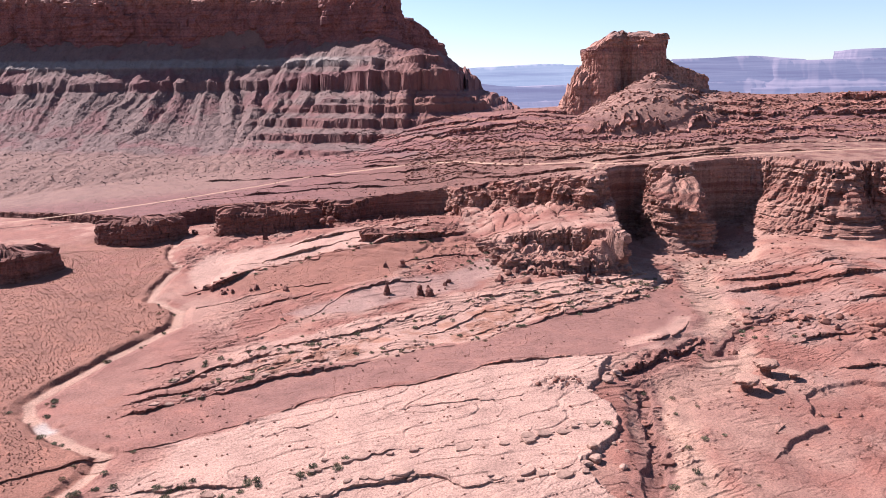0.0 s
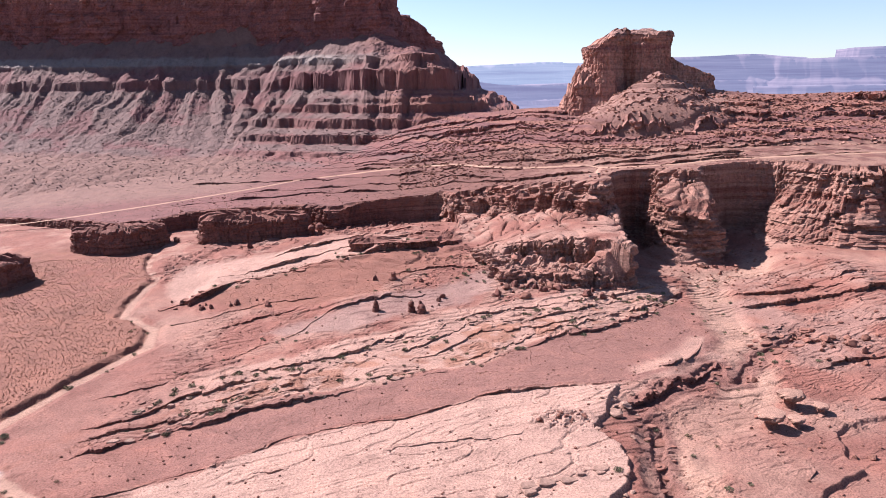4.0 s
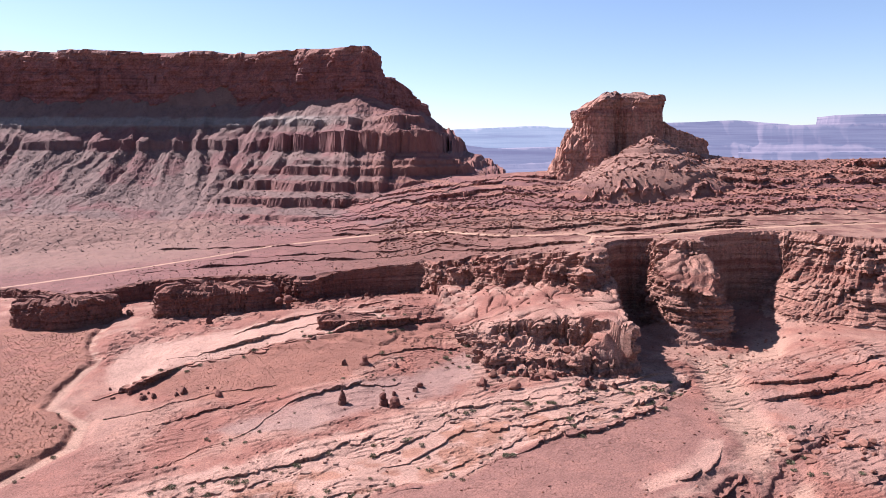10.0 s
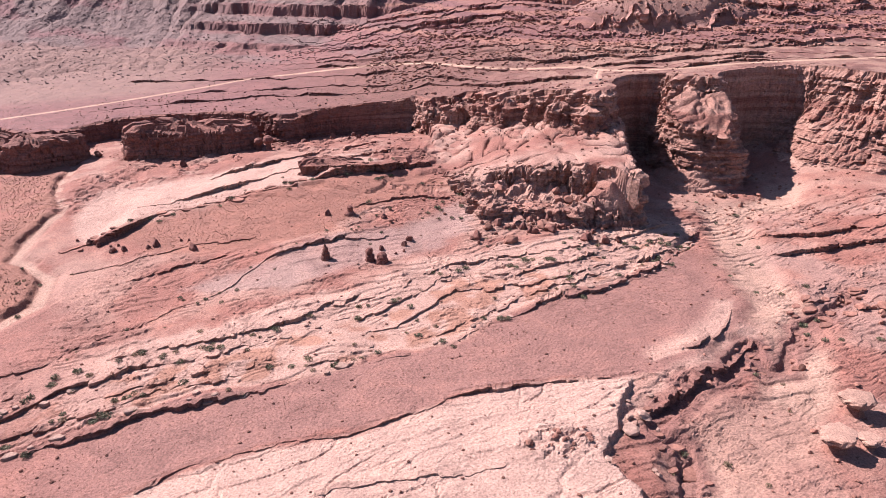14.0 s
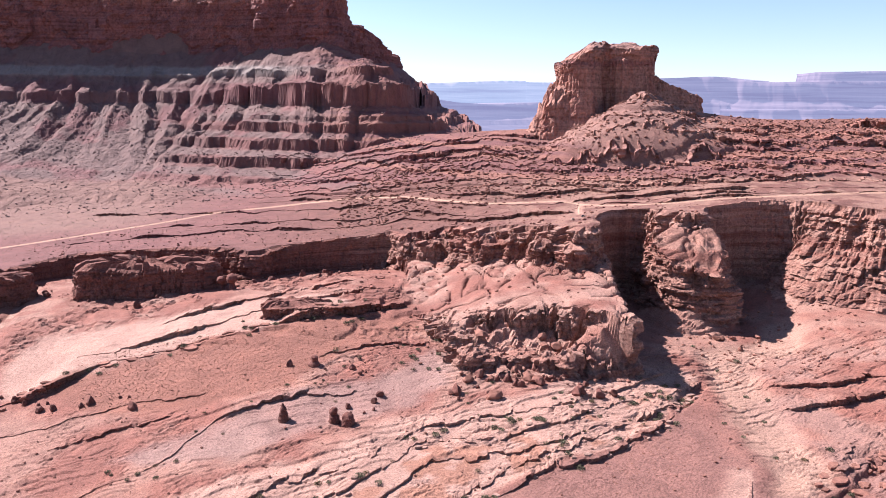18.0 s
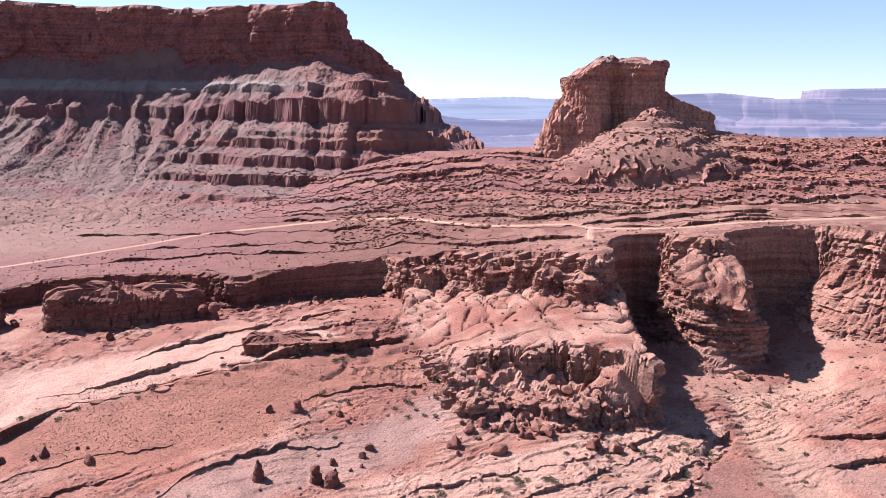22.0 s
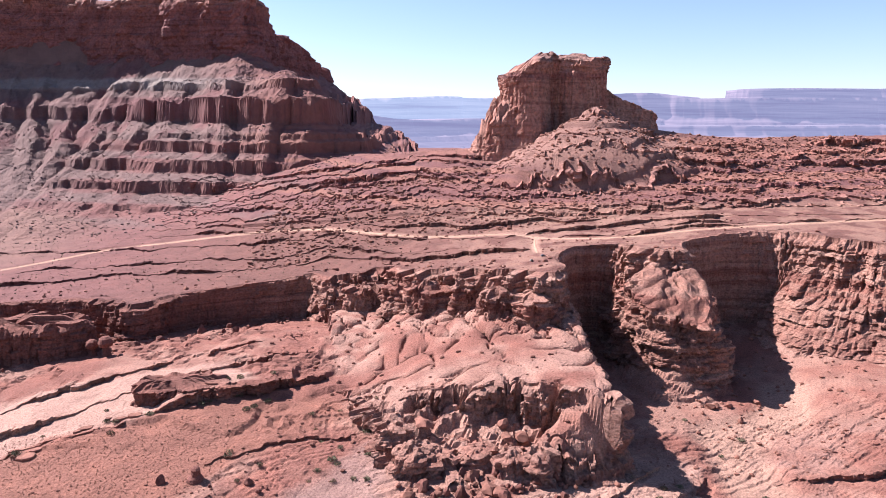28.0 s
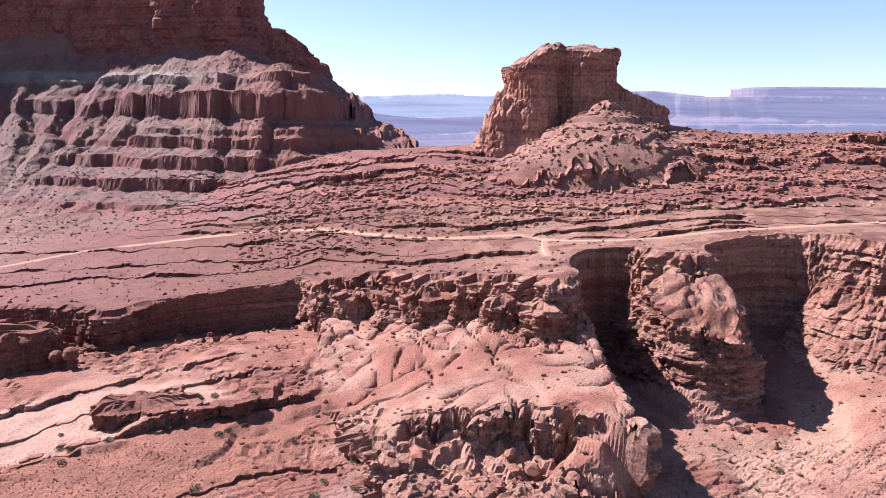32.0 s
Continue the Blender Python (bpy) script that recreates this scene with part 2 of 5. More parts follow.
FAN = [(-228, 694), (-203, 722), (-160, 738), (-124, 752), (-97, 757), (-54, 776), (-10, 786), (30, 780), (42, 762), (10, 735), (-29, 709), (-50, 672), (-89, 660), (-120, 650), (-160, 654), (-203, 673)]
WHITE_BENCH = [(-276, 800), (-209, 812), (-145, 828), (-90, 848), (-40, 836), (-24, 796), (-54, 781), (-97, 761), (-124, 757), (-160, 742), (-205, 730), (-225, 702), (-250, 690), (-280, 740)]
GREY_FLAT = [(-150, 600), (-109, 624), (-71, 652), (-43, 666), (-5, 677), (28, 707), (56, 738), (62, 700), (50, 672), (22, 643), (-16, 628), (-71, 598)]
GULLY_BANKS = [[(108, 436), (124, 453), (152, 479), (168, 486), (190, 508), (206, 526)], [(146, 498), (170, 512), (190, 532), (204, 556)], [(148, 598), (166, 620), (186, 639), (206, 656), (229, 690)]]


def zone(poly, x, y, soft=4.0):
    """One inside a patch of ground, none outside, with a soft edge."""
    p, out = np.asarray(poly, float), np.zeros(np.shape(x))
    near = (x > p[:, 0].min() - soft) & (x < p[:, 0].max() + soft) & (y > p[:, 1].min() - soft) & (y < p[:, 1].max() + soft)
    if near.any():
        a, b = x[near], y[near]
        d = np.abs(along(poly + poly[:1], a, b)[0])
        out[near] = smooth(-soft, soft, np.where(inside(poly, a, b), d, -d))
    return out


class Bed:
    """The broken front edge of a bed of rock that runs from west to east: y for every x."""

    def __init__(self, line, jag, seed, floor=None, least=6.0):
        p = np.asarray(line, float)
        self.x = np.arange(p[0, 0], p[-1, 0], 0.5)
        x, o = self.x, 0 * self.x
        cell = np.floor(x / 9 + 0.7 * noise2(x / 23, o, seed + 2))
        chip = np.floor(x / 3.7 + 0.5 * noise2(x / 11, o, seed + 3))
        self.y = np.interp(x, p[:, 0], p[:, 1]) + jag * (1.3 * fbm(x, o + seed, 34, 3, seed) + 0.9 * (hashed(cell, o, o, seed) - 0.5) + 0.45 * (hashed(chip, o, o, seed + 1) - 0.5))
        if floor is not None:
            self.y = np.maximum(self.y, floor.edge(x) + least)

        wide = 50
        self.mild = np.convolve(np.pad(self.y, wide, mode="edge"), np.ones(2 * wide + 1) / (2 * wide + 1), "valid")

    def edge(self, x):
        return np.interp(x, self.x, self.y)

    def soft(self, x):
        return np.interp(x, self.x, self.mild)


def ledge(h, bed, x, y, drop, reach, seed, cover=0.34):
    """A bed of rock that ends in a broken edge facing south and dips away north of it."""
    sd = y - bed.edge(x)
    ends = smooth(0, 22, x - bed.x[0]) * smooth(0, 22, bed.x[-1] - x)
    high = 1.35 * drop * np.clip(cover + 1.7 * fbm(x, 0 * x, 55, 3, seed + 4), 0, 1.6)
    return h + ends * high * smooth(0.4, 1.8, sd) * np.exp(-np.maximum(sd, 0) / reach)


LOW_BEDS = [
    (Bed(line, jag, seed), drop, reach, seed) for line, drop, reach, jag, seed in (
        (SLAB_EDGE, 1.0, 40, 3.0, 21), (LEDGE_A, 1.5, 22, 6.0, 22), (LEDGE_B, 1.4, 22, 6.5, 23), ([(a + 8, b - 17) for a, b in LEDGE_B], 0.9, 12, 6.0, 27), (LEDGE_C, 1.1, 26, 5.0, 24),
        (LEDGE_D, 3.0, 18, 4.0, 25), (LEDGE_E, 6.2, 45, 6.0, 26), (SLAB_1, 2.4, 26, 4.0, 31), (SLAB_2, 2.8, 20, 4.0, 32), (SLAB_3, 0.6, 22, 3.0, 33),
        (RIGHT_1, 3.4, 26, 5.0, 34), (RIGHT_2, 3.0, 26, 5.0, 35), (RIGHT_3, 5.0, 30, 5.0, 36), (RIGHT_4, 3.4, 20, 4.0, 37), (RIGHT_5, 3.2, 20, 5.0, 38),
        ([(a - 6, b + 13) for a, b in LEDGE_A], 1.2, 12, 6.0, 39), ([(a + 4, b + 22) for a, b in LEDGE_B], 1.2, 14, 6.5, 42), ([(a + 20, b + 24) for a, b in RIGHT_1], 2.6, 20, 5.0, 43),
        ([(-225, 742), (-170, 762), (-110, 800), (-60, 826), (10, 850)], 1.7, 30, 6.0, 44), ([(-180, 800), (-120, 842), (-50, 872), (10, 900)], 1.8, 30, 6.0, 45), ([(-40, 715), (0, 728), (46, 738)], 2.4, 20, 5.0, 46),
        (GULLY_BANKS[0], 4.0, 16, 4.0, 71), (GULLY_BANKS[1], 3.0, 14, 5.0, 72), (GULLY_BANKS[2], 4.5, 22, 5.0, 73),
        ([(-190, 622), (-150, 636), (-100, 655)], 1.6, 16, 4.0, 47), ([(270, 680), (330, 676), (420, 686)], 2.6, 20, 5.0, 48),
    )
]


def low_z(x, y, fine=True):
    """The lower flats, with their ledges, washes and slickrock shoulder."""
    near = box_fade(x, y, -430, 430, 240, 1010, 120)
    h = mix(low_sheet2(x, y), low_sheet(x, y), near)
    h = np.clip(h, -34, 26) + 1.6 * fbm(x, y, 60, 3, 11)
    if fine:
        for bed, drop, reach, seed in LOW_BEDS:
            h = ledge(h, bed, x, y, drop, reach, seed)
        sd, _ = along(SLAB_SIDE[::-1], x, y)
        sd = sd + 3 * fbm(x, y, 9, 3, 41)
        h = h + 3.4 * smooth(0, 2.2, sd) * np.exp(-np.maximum(sd, 0) / 45) * smooth(480, 465, y) * smooth(230, 280, y)
        # thin beds that crop out along the strike
        rock = box_fade(x, y, -235, 460, 250, 780, 40) * smooth(-5, 10, along(WASH_WEST, x, y)[0])
        brown = smooth(0, 8, along(SLAB_EDGE, x, y)[0]) * smooth(2, -6, along(LEDGE_A, x, y)[0]) * smooth(250, 200, x)
        pave = smooth(2, -6, along(SLAB_EDGE, x, y)[0]) * smooth(120, 90, x)
        rock = rock * (1 - 0.85 * brown) * (1 - 0.65 * pave) * (1 - 0.9 * zone(FAN, x, y, 8)) * (1 - 0.7 * zone(WHITE_BENCH, x, y, 8)) * (1 - 0.5 * zone(GREY_FLAT, x, y, 8))
        for k, (pitch, tall, bare) in enumerate(((17.0, 1.0, 0.1), (8.0, 0.75, 0.1), (4.4, 0.5, 0.05))):
            dipped = y - 0.36 * x + 2.0 * pitch * fbm(x, y, 6 * pitch, 4, 51 + 10 * k)
            f = (dipped / pitch) % 1.0
            keep = smooth(bare - 0.05, bare + 0.2, fbm(x, y, 3.2 * pitch, 3, 53 + 10 * k))
            h = h + tall * smooth(0.0, 0.08, f) * smooth(1.0, 0.25, f) * keep * rock * (1 - 0.6 * smooth(130, 160, x) * smooth(480, 430, y))
        warp = 6 * fbm(x, y, 30, 3, 160)
        for k, (wx, wy, deep) in enumerate(((46.0, 17.0, 0.8), (17.0, 8.0, 0.35))):
            gap = np.abs(noise2((x + warp) / wx, (y - 0.36 * x + warp) / wy, 161 + k))
            h = h - deep * smooth(0.075, 0.0, gap) * (pave + 0.5 * rock * (1 - pave) * (1 - brown)) * smooth(-0.25, 0.1, fbm(x, y, 40, 2, 163 + k))
        chips = np.round(1.3 * noise2(x / 3.1 + 0.2 * y, y / 2.6, 58)) * smooth(0.05, 0.3, fbm(x, y, 24, 3, 59))
        h = h + 0.5 * chips * rock
        # slopes that break in steps below the rim
        up = box_fade(x, y, -330, 60, 720, 1000, 40) * (1 - 0.8 * zone(WHITE_BENCH, x, y, 8))
        wave = h / 4.2 + 0.8 * fbm(x, y, 34, 3, 54)
        h = h + up * 3.4 * (smooth(0.1, 0.36, wave % 1.0) - wave % 1.0)
        h = h + up * 1.3 * np.round(1.4 * noise2(x / 6.1, y / 5.2, 55)) * smooth(0.0, 0.3, fbm(x, y, 30, 3, 56))
        # washes
        sd, s = along(WASH_WEST, x, y)
        bank = -sd - 5 * fbm(x, y, 32, 2, 61)
        h = h + 2.4 * np.clip(0.45 + 1.8 * fbm(x, y, 55, 3, 81), 0, 1) * smooth(4, 7.5, bank + 2 * fbm(x, y, 8, 3, 80)) * np.exp(-np.maximum(bank, 0) / 80)
        sd = np.abs(bank)
        h = h - 2.4 * smooth(11, 3.5, sd + 3 * fbm(x, y, 9, 3, 69)) + 0.6 * smooth(30, 9, sd)
        sd, s = along(WASH_EAST, x, y)
        sd = np.abs(sd + 7 * fbm(x, y, 30, 3, 62))
        h = h - 3.0 * smooth(26, 9, sd)
        sd, s = along(GULLY, x, y)
        sd = np.abs(sd + 4 * fbm(x, y, 14, 3, 63))
        h = h - (2.2 * smooth(17, 9, sd + 4 * fbm(x, y, 12, 3, 70)) + 3.4 * smooth(5.5, 2.6, sd)) * (0.75 + 0.4 * noise2(x / 23, y / 23, 64))
        sd, s = along(GULLY_2, x, y)
        h = h - 3.2 * smooth(7, 3, np.abs(sd + 4 * fbm(x, y, 14, 3, 74))) * (0.7 + 0.5 * noise2(x / 19, y / 19, 75))
        # a bowl of brown shale with a crumbling lip
        sd, s = along(BOWL, x, y)
        sd = sd + 5 * fbm(x, y, 16, 3, 79)
        h = h - 2.6 * smooth(1.5, -1.5, sd) * smooth(-60, -20, sd) * smooth(168, 190, x)
        # aprons of rubble and ledges below the buttress and the promontory
        for line, lift, fall, seed in (([(448, 930), (450, 902), (472, 872), (560, 840), (700, 840)], 26, 0.5, 67), ([(262, 836), (272, 816), (292, 828)], 14, 0.75, 68)):
            apron = lift - fall * np.abs(along(line, x, y)[0]) + 7 * fbm(x, y, 40, 3, seed)
            w = apron / 5.0 + 1.2 * fbm(x, y, 26, 3, seed + 2)
            apron = apron + 2.6 * (smooth(0.3, 0.5, w % 1.0) - w % 1.0) + 2.2 * fbm(x, y, 11, 4, seed + 5, 0.6)
            h = np.maximum(h, apron)
        h = h + 0.35 * fbm(x, y, 9, 4, 65, 0.6)
        hum = box_fade(x, y, 30, 115, 395, 455, 12) * smooth(22, 6, np.hypot((x - 72) / 1.25, y - 425))
        h = h + 1.6 * hum + 1.0 * hum * np.round(1.4 * noise2(x / 4, y / 4, 66))
    return h


def rib(x, y, line, wide, fall):
    """A rib of rock whose crest drops along a line."""
    d, s = along(line, x, y)
    p = np.asarray(line, float)
    run = np.r_[0, np.cumsum(np.hypot(*np.diff(p[:, :2], axis=0).T))]
    knob = 3.2 * np.abs(noise2(s / 8.5, 0 * s, 171)) + 1.5 * fbm(x, y, 7, 3, 172)
    return np.interp(s, run, p[:, 2]) + knob - fall * np.maximum(np.abs(d) - wide - 2 * noise2(x / 6, y / 6, 173), 0)


def bench_z(x, y):
    """The top of the shoulder: pillows of slickrock, a scarp, and the broken pocket below it."""
    h = shoulder_sheet(x, y)
    wave = h / 8.0 + 0.5 * fbm(x, y, 50, 3, 72)
    h = h + 1.6 * (smooth(0.05, 0.4, wave % 1.0) - wave % 1.0)
    bend = 30 * fbm(x, y, 60, 3, 76)
    # pillows of slickrock between worn joints
    for k, (u, spacing) in enumerate(((x + 0.25 * y + bend, 24.0), (y - 0.35 * x + 0.7 * bend, 31.0), (x - 0.6 * y - bend, 61.0))):
        f = np.abs((u / spacing + 0.35 * noise2(x / 21, y / 21, 77 + k)) % 1.0 - 0.5) * spacing
        h = h - (3.2 * np.exp(-f / 1.3) + 2.2 * np.exp(-f / 5.0)) * smooth(-0.15, 0.2, fbm(x, y, 36, 2, 78 + k))
    # lobes at the foot of the castle
    lobe = np.abs(np.sin(math.pi * (x / 21 + 0.5 * noise2(x / 30, y / 30, 174))))
    h = h + 5.0 * np.sqrt(lobe) * smooth(795, 822, y + 0.45 * (x - 150)) * smooth(60, 100, x)
    h = h + 0.7 * fbm(x, y, 17, 4, 73, 0.5)
    cut, _ = along(SCARP, x, y)
    cut = cut + 3.5 * fbm(x, y, 15, 3, 175) + 2.5 * np.round(1.3 * noise2(x / 6, y / 9, 176))
    low = mix(3, 16, smooth(684, 742, y)) + 2.2 * np.round(1.8 * noise2(x / 5.5, y / 4.5, 177)) + 1.4 * fbm(x, y, 6, 4, 178, 0.6)
    low = np.maximum(low, np.maximum(rib(x, y, RIB_EAST, 5.0, 1.5), rib(x, y, RIB_WEST, 4.0, 1.6)))
    return mix(np.minimum(low, h), h, smooth(0.5, 3.5, cut))


FOOT_X = np.arange(-2200.0, 1300.0, 2.0)
foot_y = np.interp(FOOT_X, [a for a, _ in LEDGE_FOOT], [b for _, b in LEDGE_FOOT])
# The red tiers: how far up the slope each bed stands, and its share of the height.
TIERS = [(0.0, 0.0, 0.7), (0.10, 0.10, 0.45), (0.27, 0.20, 0.75), (0.36, 0.34, 0.4), (0.52, 0.43, 0.5), (0.60, 0.56, 0.85), (0.80, 0.74, 0.55), (0.93, 0.86, 0.9)]
TIER_BEDS = []
for k, (u, share, hard) in enumerate(TIERS):
    span = mix(210, 235, smooth(-200, 200, FOOT_X))
    wave = 24 * min(1, 0.5 + u) * fbm(FOOT_X, 0 * FOOT_X + 53 * k, 110, 4, 85, 0.6) - 16 * u * ridged(FOOT_X, 0 * FOOT_X + 3 * k, 75, 2, 86)
    TIER_BEDS.append(Bed(np.c_[FOOT_X, foot_y + u * span + wave], 14.0, 600 + 7 * k, TIER_BEDS[-1] if TIER_BEDS else None))
# The plateau's low ledges, between the rim and the tiers.
rim_y = np.interp(FOOT_X, [-640, -425, -250, -60, 20, 100, 190, 250, 385, 470, 700, 1100], [1090, 975, 1006, 998, 1010, 940, 900, 950, 944, 920, 900, 890])
FLAT_BEDS = [
    (Bed(np.c_[FOOT_X, mix(rim_y, foot_y, q) + 26 * fbm(FOOT_X, 0 * FOOT_X + 60 * q, 130, 4, 91, 0.55)][(FOOT_X > a) & (FOOT_X < b)], 7.0, 650 + k), tall, reach, 650 + k)
    for k, (q, tall, reach, a, b) in enumerate(((0.2, 2.6, 16, -400, 420), (0.36, 3.0, 22, -300, 560), (0.6, 2.6, 22, -420, 560), (0.83, 2.6, 18, -200, 330)))
]


# The mesa's skirt: heights on an even slope, and those that hard beds and talus give them.
SLOPE = [0, 40, 60, 62, 82, 84, 106, 109, 134, 137, 150, 152, 186, 192, 214, 228, 231, 252, 306, 400]
STEPS = [0, 40, 51, 65, 76, 93, 103, 122, 133, 149, 154, 161, 178, 221, 227, 237, 250, 257, 306, 400]


def skirt_z(x, y):
    """Spurs and gullies in talus below the mesa's wall, with cliffs where hard beds cross them."""
    d = -along(MESA_FACE, x, y)[0]
    d = d - 112 * np.exp(-((x + 25) / 115) ** 2 - ((y - 1585) / 125) ** 2)
    u = x + 0.25 * (y - 1600) * noise2(x / 170, 0 * x, 180) + 34 * fbm(x, y, 110, 4, 181)
    total = 0.0
    for k, (wide, reach) in enumerate(((67.0, 1.0), (31.0, 0.3), (12.0, 0.1))):
        v = u / wide + 0.55 * noise2(u / (1.9 * wide), 0 * u + k, 182 + k)
        crest = 1 - 2 * np.abs(v % 1.0 - 0.5)
        size = 0.55 + 0.9 * hashed(np.floor(v), np.floor(v) * 0, np.floor(v) * 0, 185 + k)
        total = total + reach * size * (crest if k else crest**0.8)
    west = smooth(-250, -480, x)
    d = d - np.interp(d, [-10, 30, 110, 200, 330, 480], [0, 6, 22, 30, 17, 8]) * (1 - 0.35 * west) * total + np.interp(d, [0, 100, 200], [0, 12, 22])
    d = np.maximum(d, -2) + 6 * fbm(x, y, 26, 4, 188, 0.6)
    z = np.where(d < 500, 306 - 0.95 * d + 0.00085 * d * d, 43.5 - 0.3 * (d - 500))
    step = np.interp(z + 3.5 * noise2(x / 45, y / 45, 189), SLOPE, STEPS)
    bare = np.clip(smooth(-470, -290, x + 60 * fbm(x, y, 120, 2, 190)) + 0.4 * smooth(165, 185, z), 0, 1) * np.clip(1.0 + 1.1 * fbm(x, y, 50, 3, 191), 0.15, 1)
    return mix(z, step, bare) + 2.2 * fbm(x, y, 15, 4, 192, 0.62)


def mesa_top(x, y):
    x, y = np.asarray(x, float), np.asarray(y, float)
    return 416 + 5 * fbm(x, y, 90, 3, 94) - smooth(-700, -250, x) * (34 * smooth(1850, 2050, y) + 42 * smooth(2180, 2420, y))


def top_z(x, y, fine=True):
    """The plateau, the red ledges behind it, the mesa's skirts and the country beyond."""
    h = np.clip(top_sheet(x, y), -12, 104)
    sd, s = along(LEDGE_FOOT, x, y)
    ridge = np.clip(ridge_sheet(x, y), 80, 200)
    span = mix(210, 235, smooth(-200, 200, x))
    tier, rise = h, np.maximum(ridge - h, 0)
    lines, soft = [bed.edge(x) for bed in TIER_BEDS], [bed.soft(x) for bed in TIER_BEDS]
    for k, (u, share, hard) in enumerate(TIERS):
        gain = (TIERS[k + 1][1] if k + 1 < len(TIERS) else 1.0) - share
        step = gain * hard * np.clip(0.62 + 1.9 * fbm(x, 0 * x + 13 * k, 80, 4, 620 + k, 0.6), 0.0, 1.2)
        after = soft[k + 1] if k + 1 < len(lines) else soft[k] + 26
        t = np.clip((y - soft[k]) / np.maximum(after - soft[k], 3), 0, 1)
        tier = tier + rise * (step * smooth(0.4, 2.4, y - lines[k]) + (gain - step) * t)
    east = smooth(-220, -30, x)
    # the mesa's skirt
    md, ms = along(MESA_FACE, x, y)
    west_floor = mix(np.clip(top_sheet(x, y), -4, 60), 20, smooth(1300, 1900, y) * 0.4)
    skirt = np.full(x.shape, -60.0)
    facing = (md > -640) & (md < 40)
    if facing.any():
        skirt[facing] = skirt_z(x[facing], y[facing])
    skirt = np.maximum(skirt, west_floor)
    behind = smooth(0, 260, sd - span)  # past the ridge
    valley = mix(120, 60, smooth(1500, 2600, y)) + 30 * fbm(x, y, 400, 3, 84)
    tier = mix(tier, np.minimum(valley, tier), behind * smooth(40, 140, x))
    h = np.where(sd > 0, np.maximum(tier * east + h * (1 - east), np.where(x < 260, skirt, -50)), np.maximum(h, np.where(x < 0, skirt, -50)))
    # talus round the butte
    ring = np.hypot(np.maximum(np.abs(x - 338) - 72, 0), np.maximum(np.abs(y - 1348) - 44, 0))
    pile = np.maximum(mix(136, 198, smooth(300, 400, x)) - 0.58 * ring, 205 - 0.6 * np.hypot(x - 366, 0.9 * (y - 1242))) + 1.5 * fbm(x, y, 30, 3, 93)
    w = pile / 17 + 0.35 * fbm(x, y, 60, 3, 89)
    pile = pile + 4.5 * (smooth(0.4, 0.56, w % 1.0) - w % 1.0) + 0.6 * fbm(x, y, 12, 3, 88)
    pile = pile - 70 * smooth(110, 10, sd)
    cone = smooth(-6, 6, pile - h)
    h = np.where(sd > 0, np.maximum(h, pile), h)
    # the mesa itself
    crown = mesa_top(x, y) - 5
    h = mix(h, crown, smooth(6, 22, md))
    if fine:
        crest = smooth(4, -4, md)
        slope = smooth(10, 60, sd) * crest
        h = h + slope * (1.1 * fbm(x, y, 18, 4, 90, 0.6) + np.maximum(smooth(-280, -420, x), smooth(222, 240, h) * smooth(100, 20, x)) * (2.5 * ridged(x + 40 * fbm(x, y, 120, 3, 95), y * 0.7, 90, 4, 96) + 2.0 * fbm(x, y, 22, 5, 100, 0.65)))
        flat = smooth(30, -10, sd) * smooth(3, 10, np.abs(along(TRACK, x, y)[0]))
        for bed, tall, reach, seed in FLAT_BEDS:
            h = mix(h, ledge(h, bed, x, y, tall, reach, seed, 0.25), flat)
        h = h + 0.8 * fbm(x, y, 14, 4, 92, 0.6) * flat
        for line, half in ((TRACK, 3.2), (SPUR, 2.2)):
            td, _ = along(line, x, y)
            h = h - 0.5 * smooth(half + 4, half, np.abs(td))
    return h


def lower_all(x, y):
    h = low_z(x, y)
    return np.where(inside(BENCH, x, y), np.maximum(h, mix(h, bench_z(x, y), smooth(1.5, 4.5, np.abs(along(SHOULDER, x, y)[0])))), h)


def ground_z(x, y):
    """The whole sheet of ground; the steps at the rims hide behind the cliff faces."""
    x, y = np.asarray(x, float), np.asarray(y, float)
    z = np.zeros(x.shape)
    sd, _ = along(RIM, x, y)
    up = inside(UPLAND, x, y)
    t = np.where(up, smooth(3.0, 6.0, np.abs(sd)), 0.0)
    a, b = t < 1, t > 0
    if a.any():
        z[a] = lower_all(x[a], y[a]) * (1 - t[a])
    if b.any():
        z[b] += top_z(x[b], y[b]) * t[b]
    return z

# ---- materials ----


def material(name):
    m = bpy.data.materials.new(name)
    m.use_nodes = True
    t = m.node_tree
    return m, t, t.nodes["Principled BSDF"], lambda a, b: t.links.new(a, b)


def tex(t, link, kind, coords, scale, detail=4.0, rough=0.6, dist=0.0):
    n = t.nodes.new("ShaderNodeTexNoise")
    n.inputs["Scale"].default_value, n.inputs["Detail"].default_value = scale, detail
    n.inputs["Roughness"].default_value, n.inputs["Distortion"].default_value = rough, dist
    link(coords, n.inputs["Vector"])
    return n.outputs["Fac"]


def ramp(t, link, fac, stops):
    r = t.nodes.new("ShaderNodeValToRGB")
    while len(r.color_ramp.elements) < len(stops):
        r.color_ramp.elements.new(0.5)
    for e, (p, c) in zip(r.color_ramp.elements, stops):
        e.position, e.color = p, (*c, 1) if len(c) == 3 else c
    link(fac, r.inputs["Fac"])
    return r.outputs["Color"]


def blend(t, link, a, b, fac=1.0, mode="MULTIPLY"):
    n = t.nodes.new("ShaderNodeMix")
    n.data_type, n.blend_type = "RGBA", mode
    for socket, v in ((n.inputs[6], a), (n.inputs[7], b), (n.inputs[0], fac)):
        if isinstance(v, bpy.types.NodeSocket):
            link(v, socket)
        else:
            socket.default_value = v if isinstance(v, (int, float)) else (*v, 1)
    return n.outputs[2]


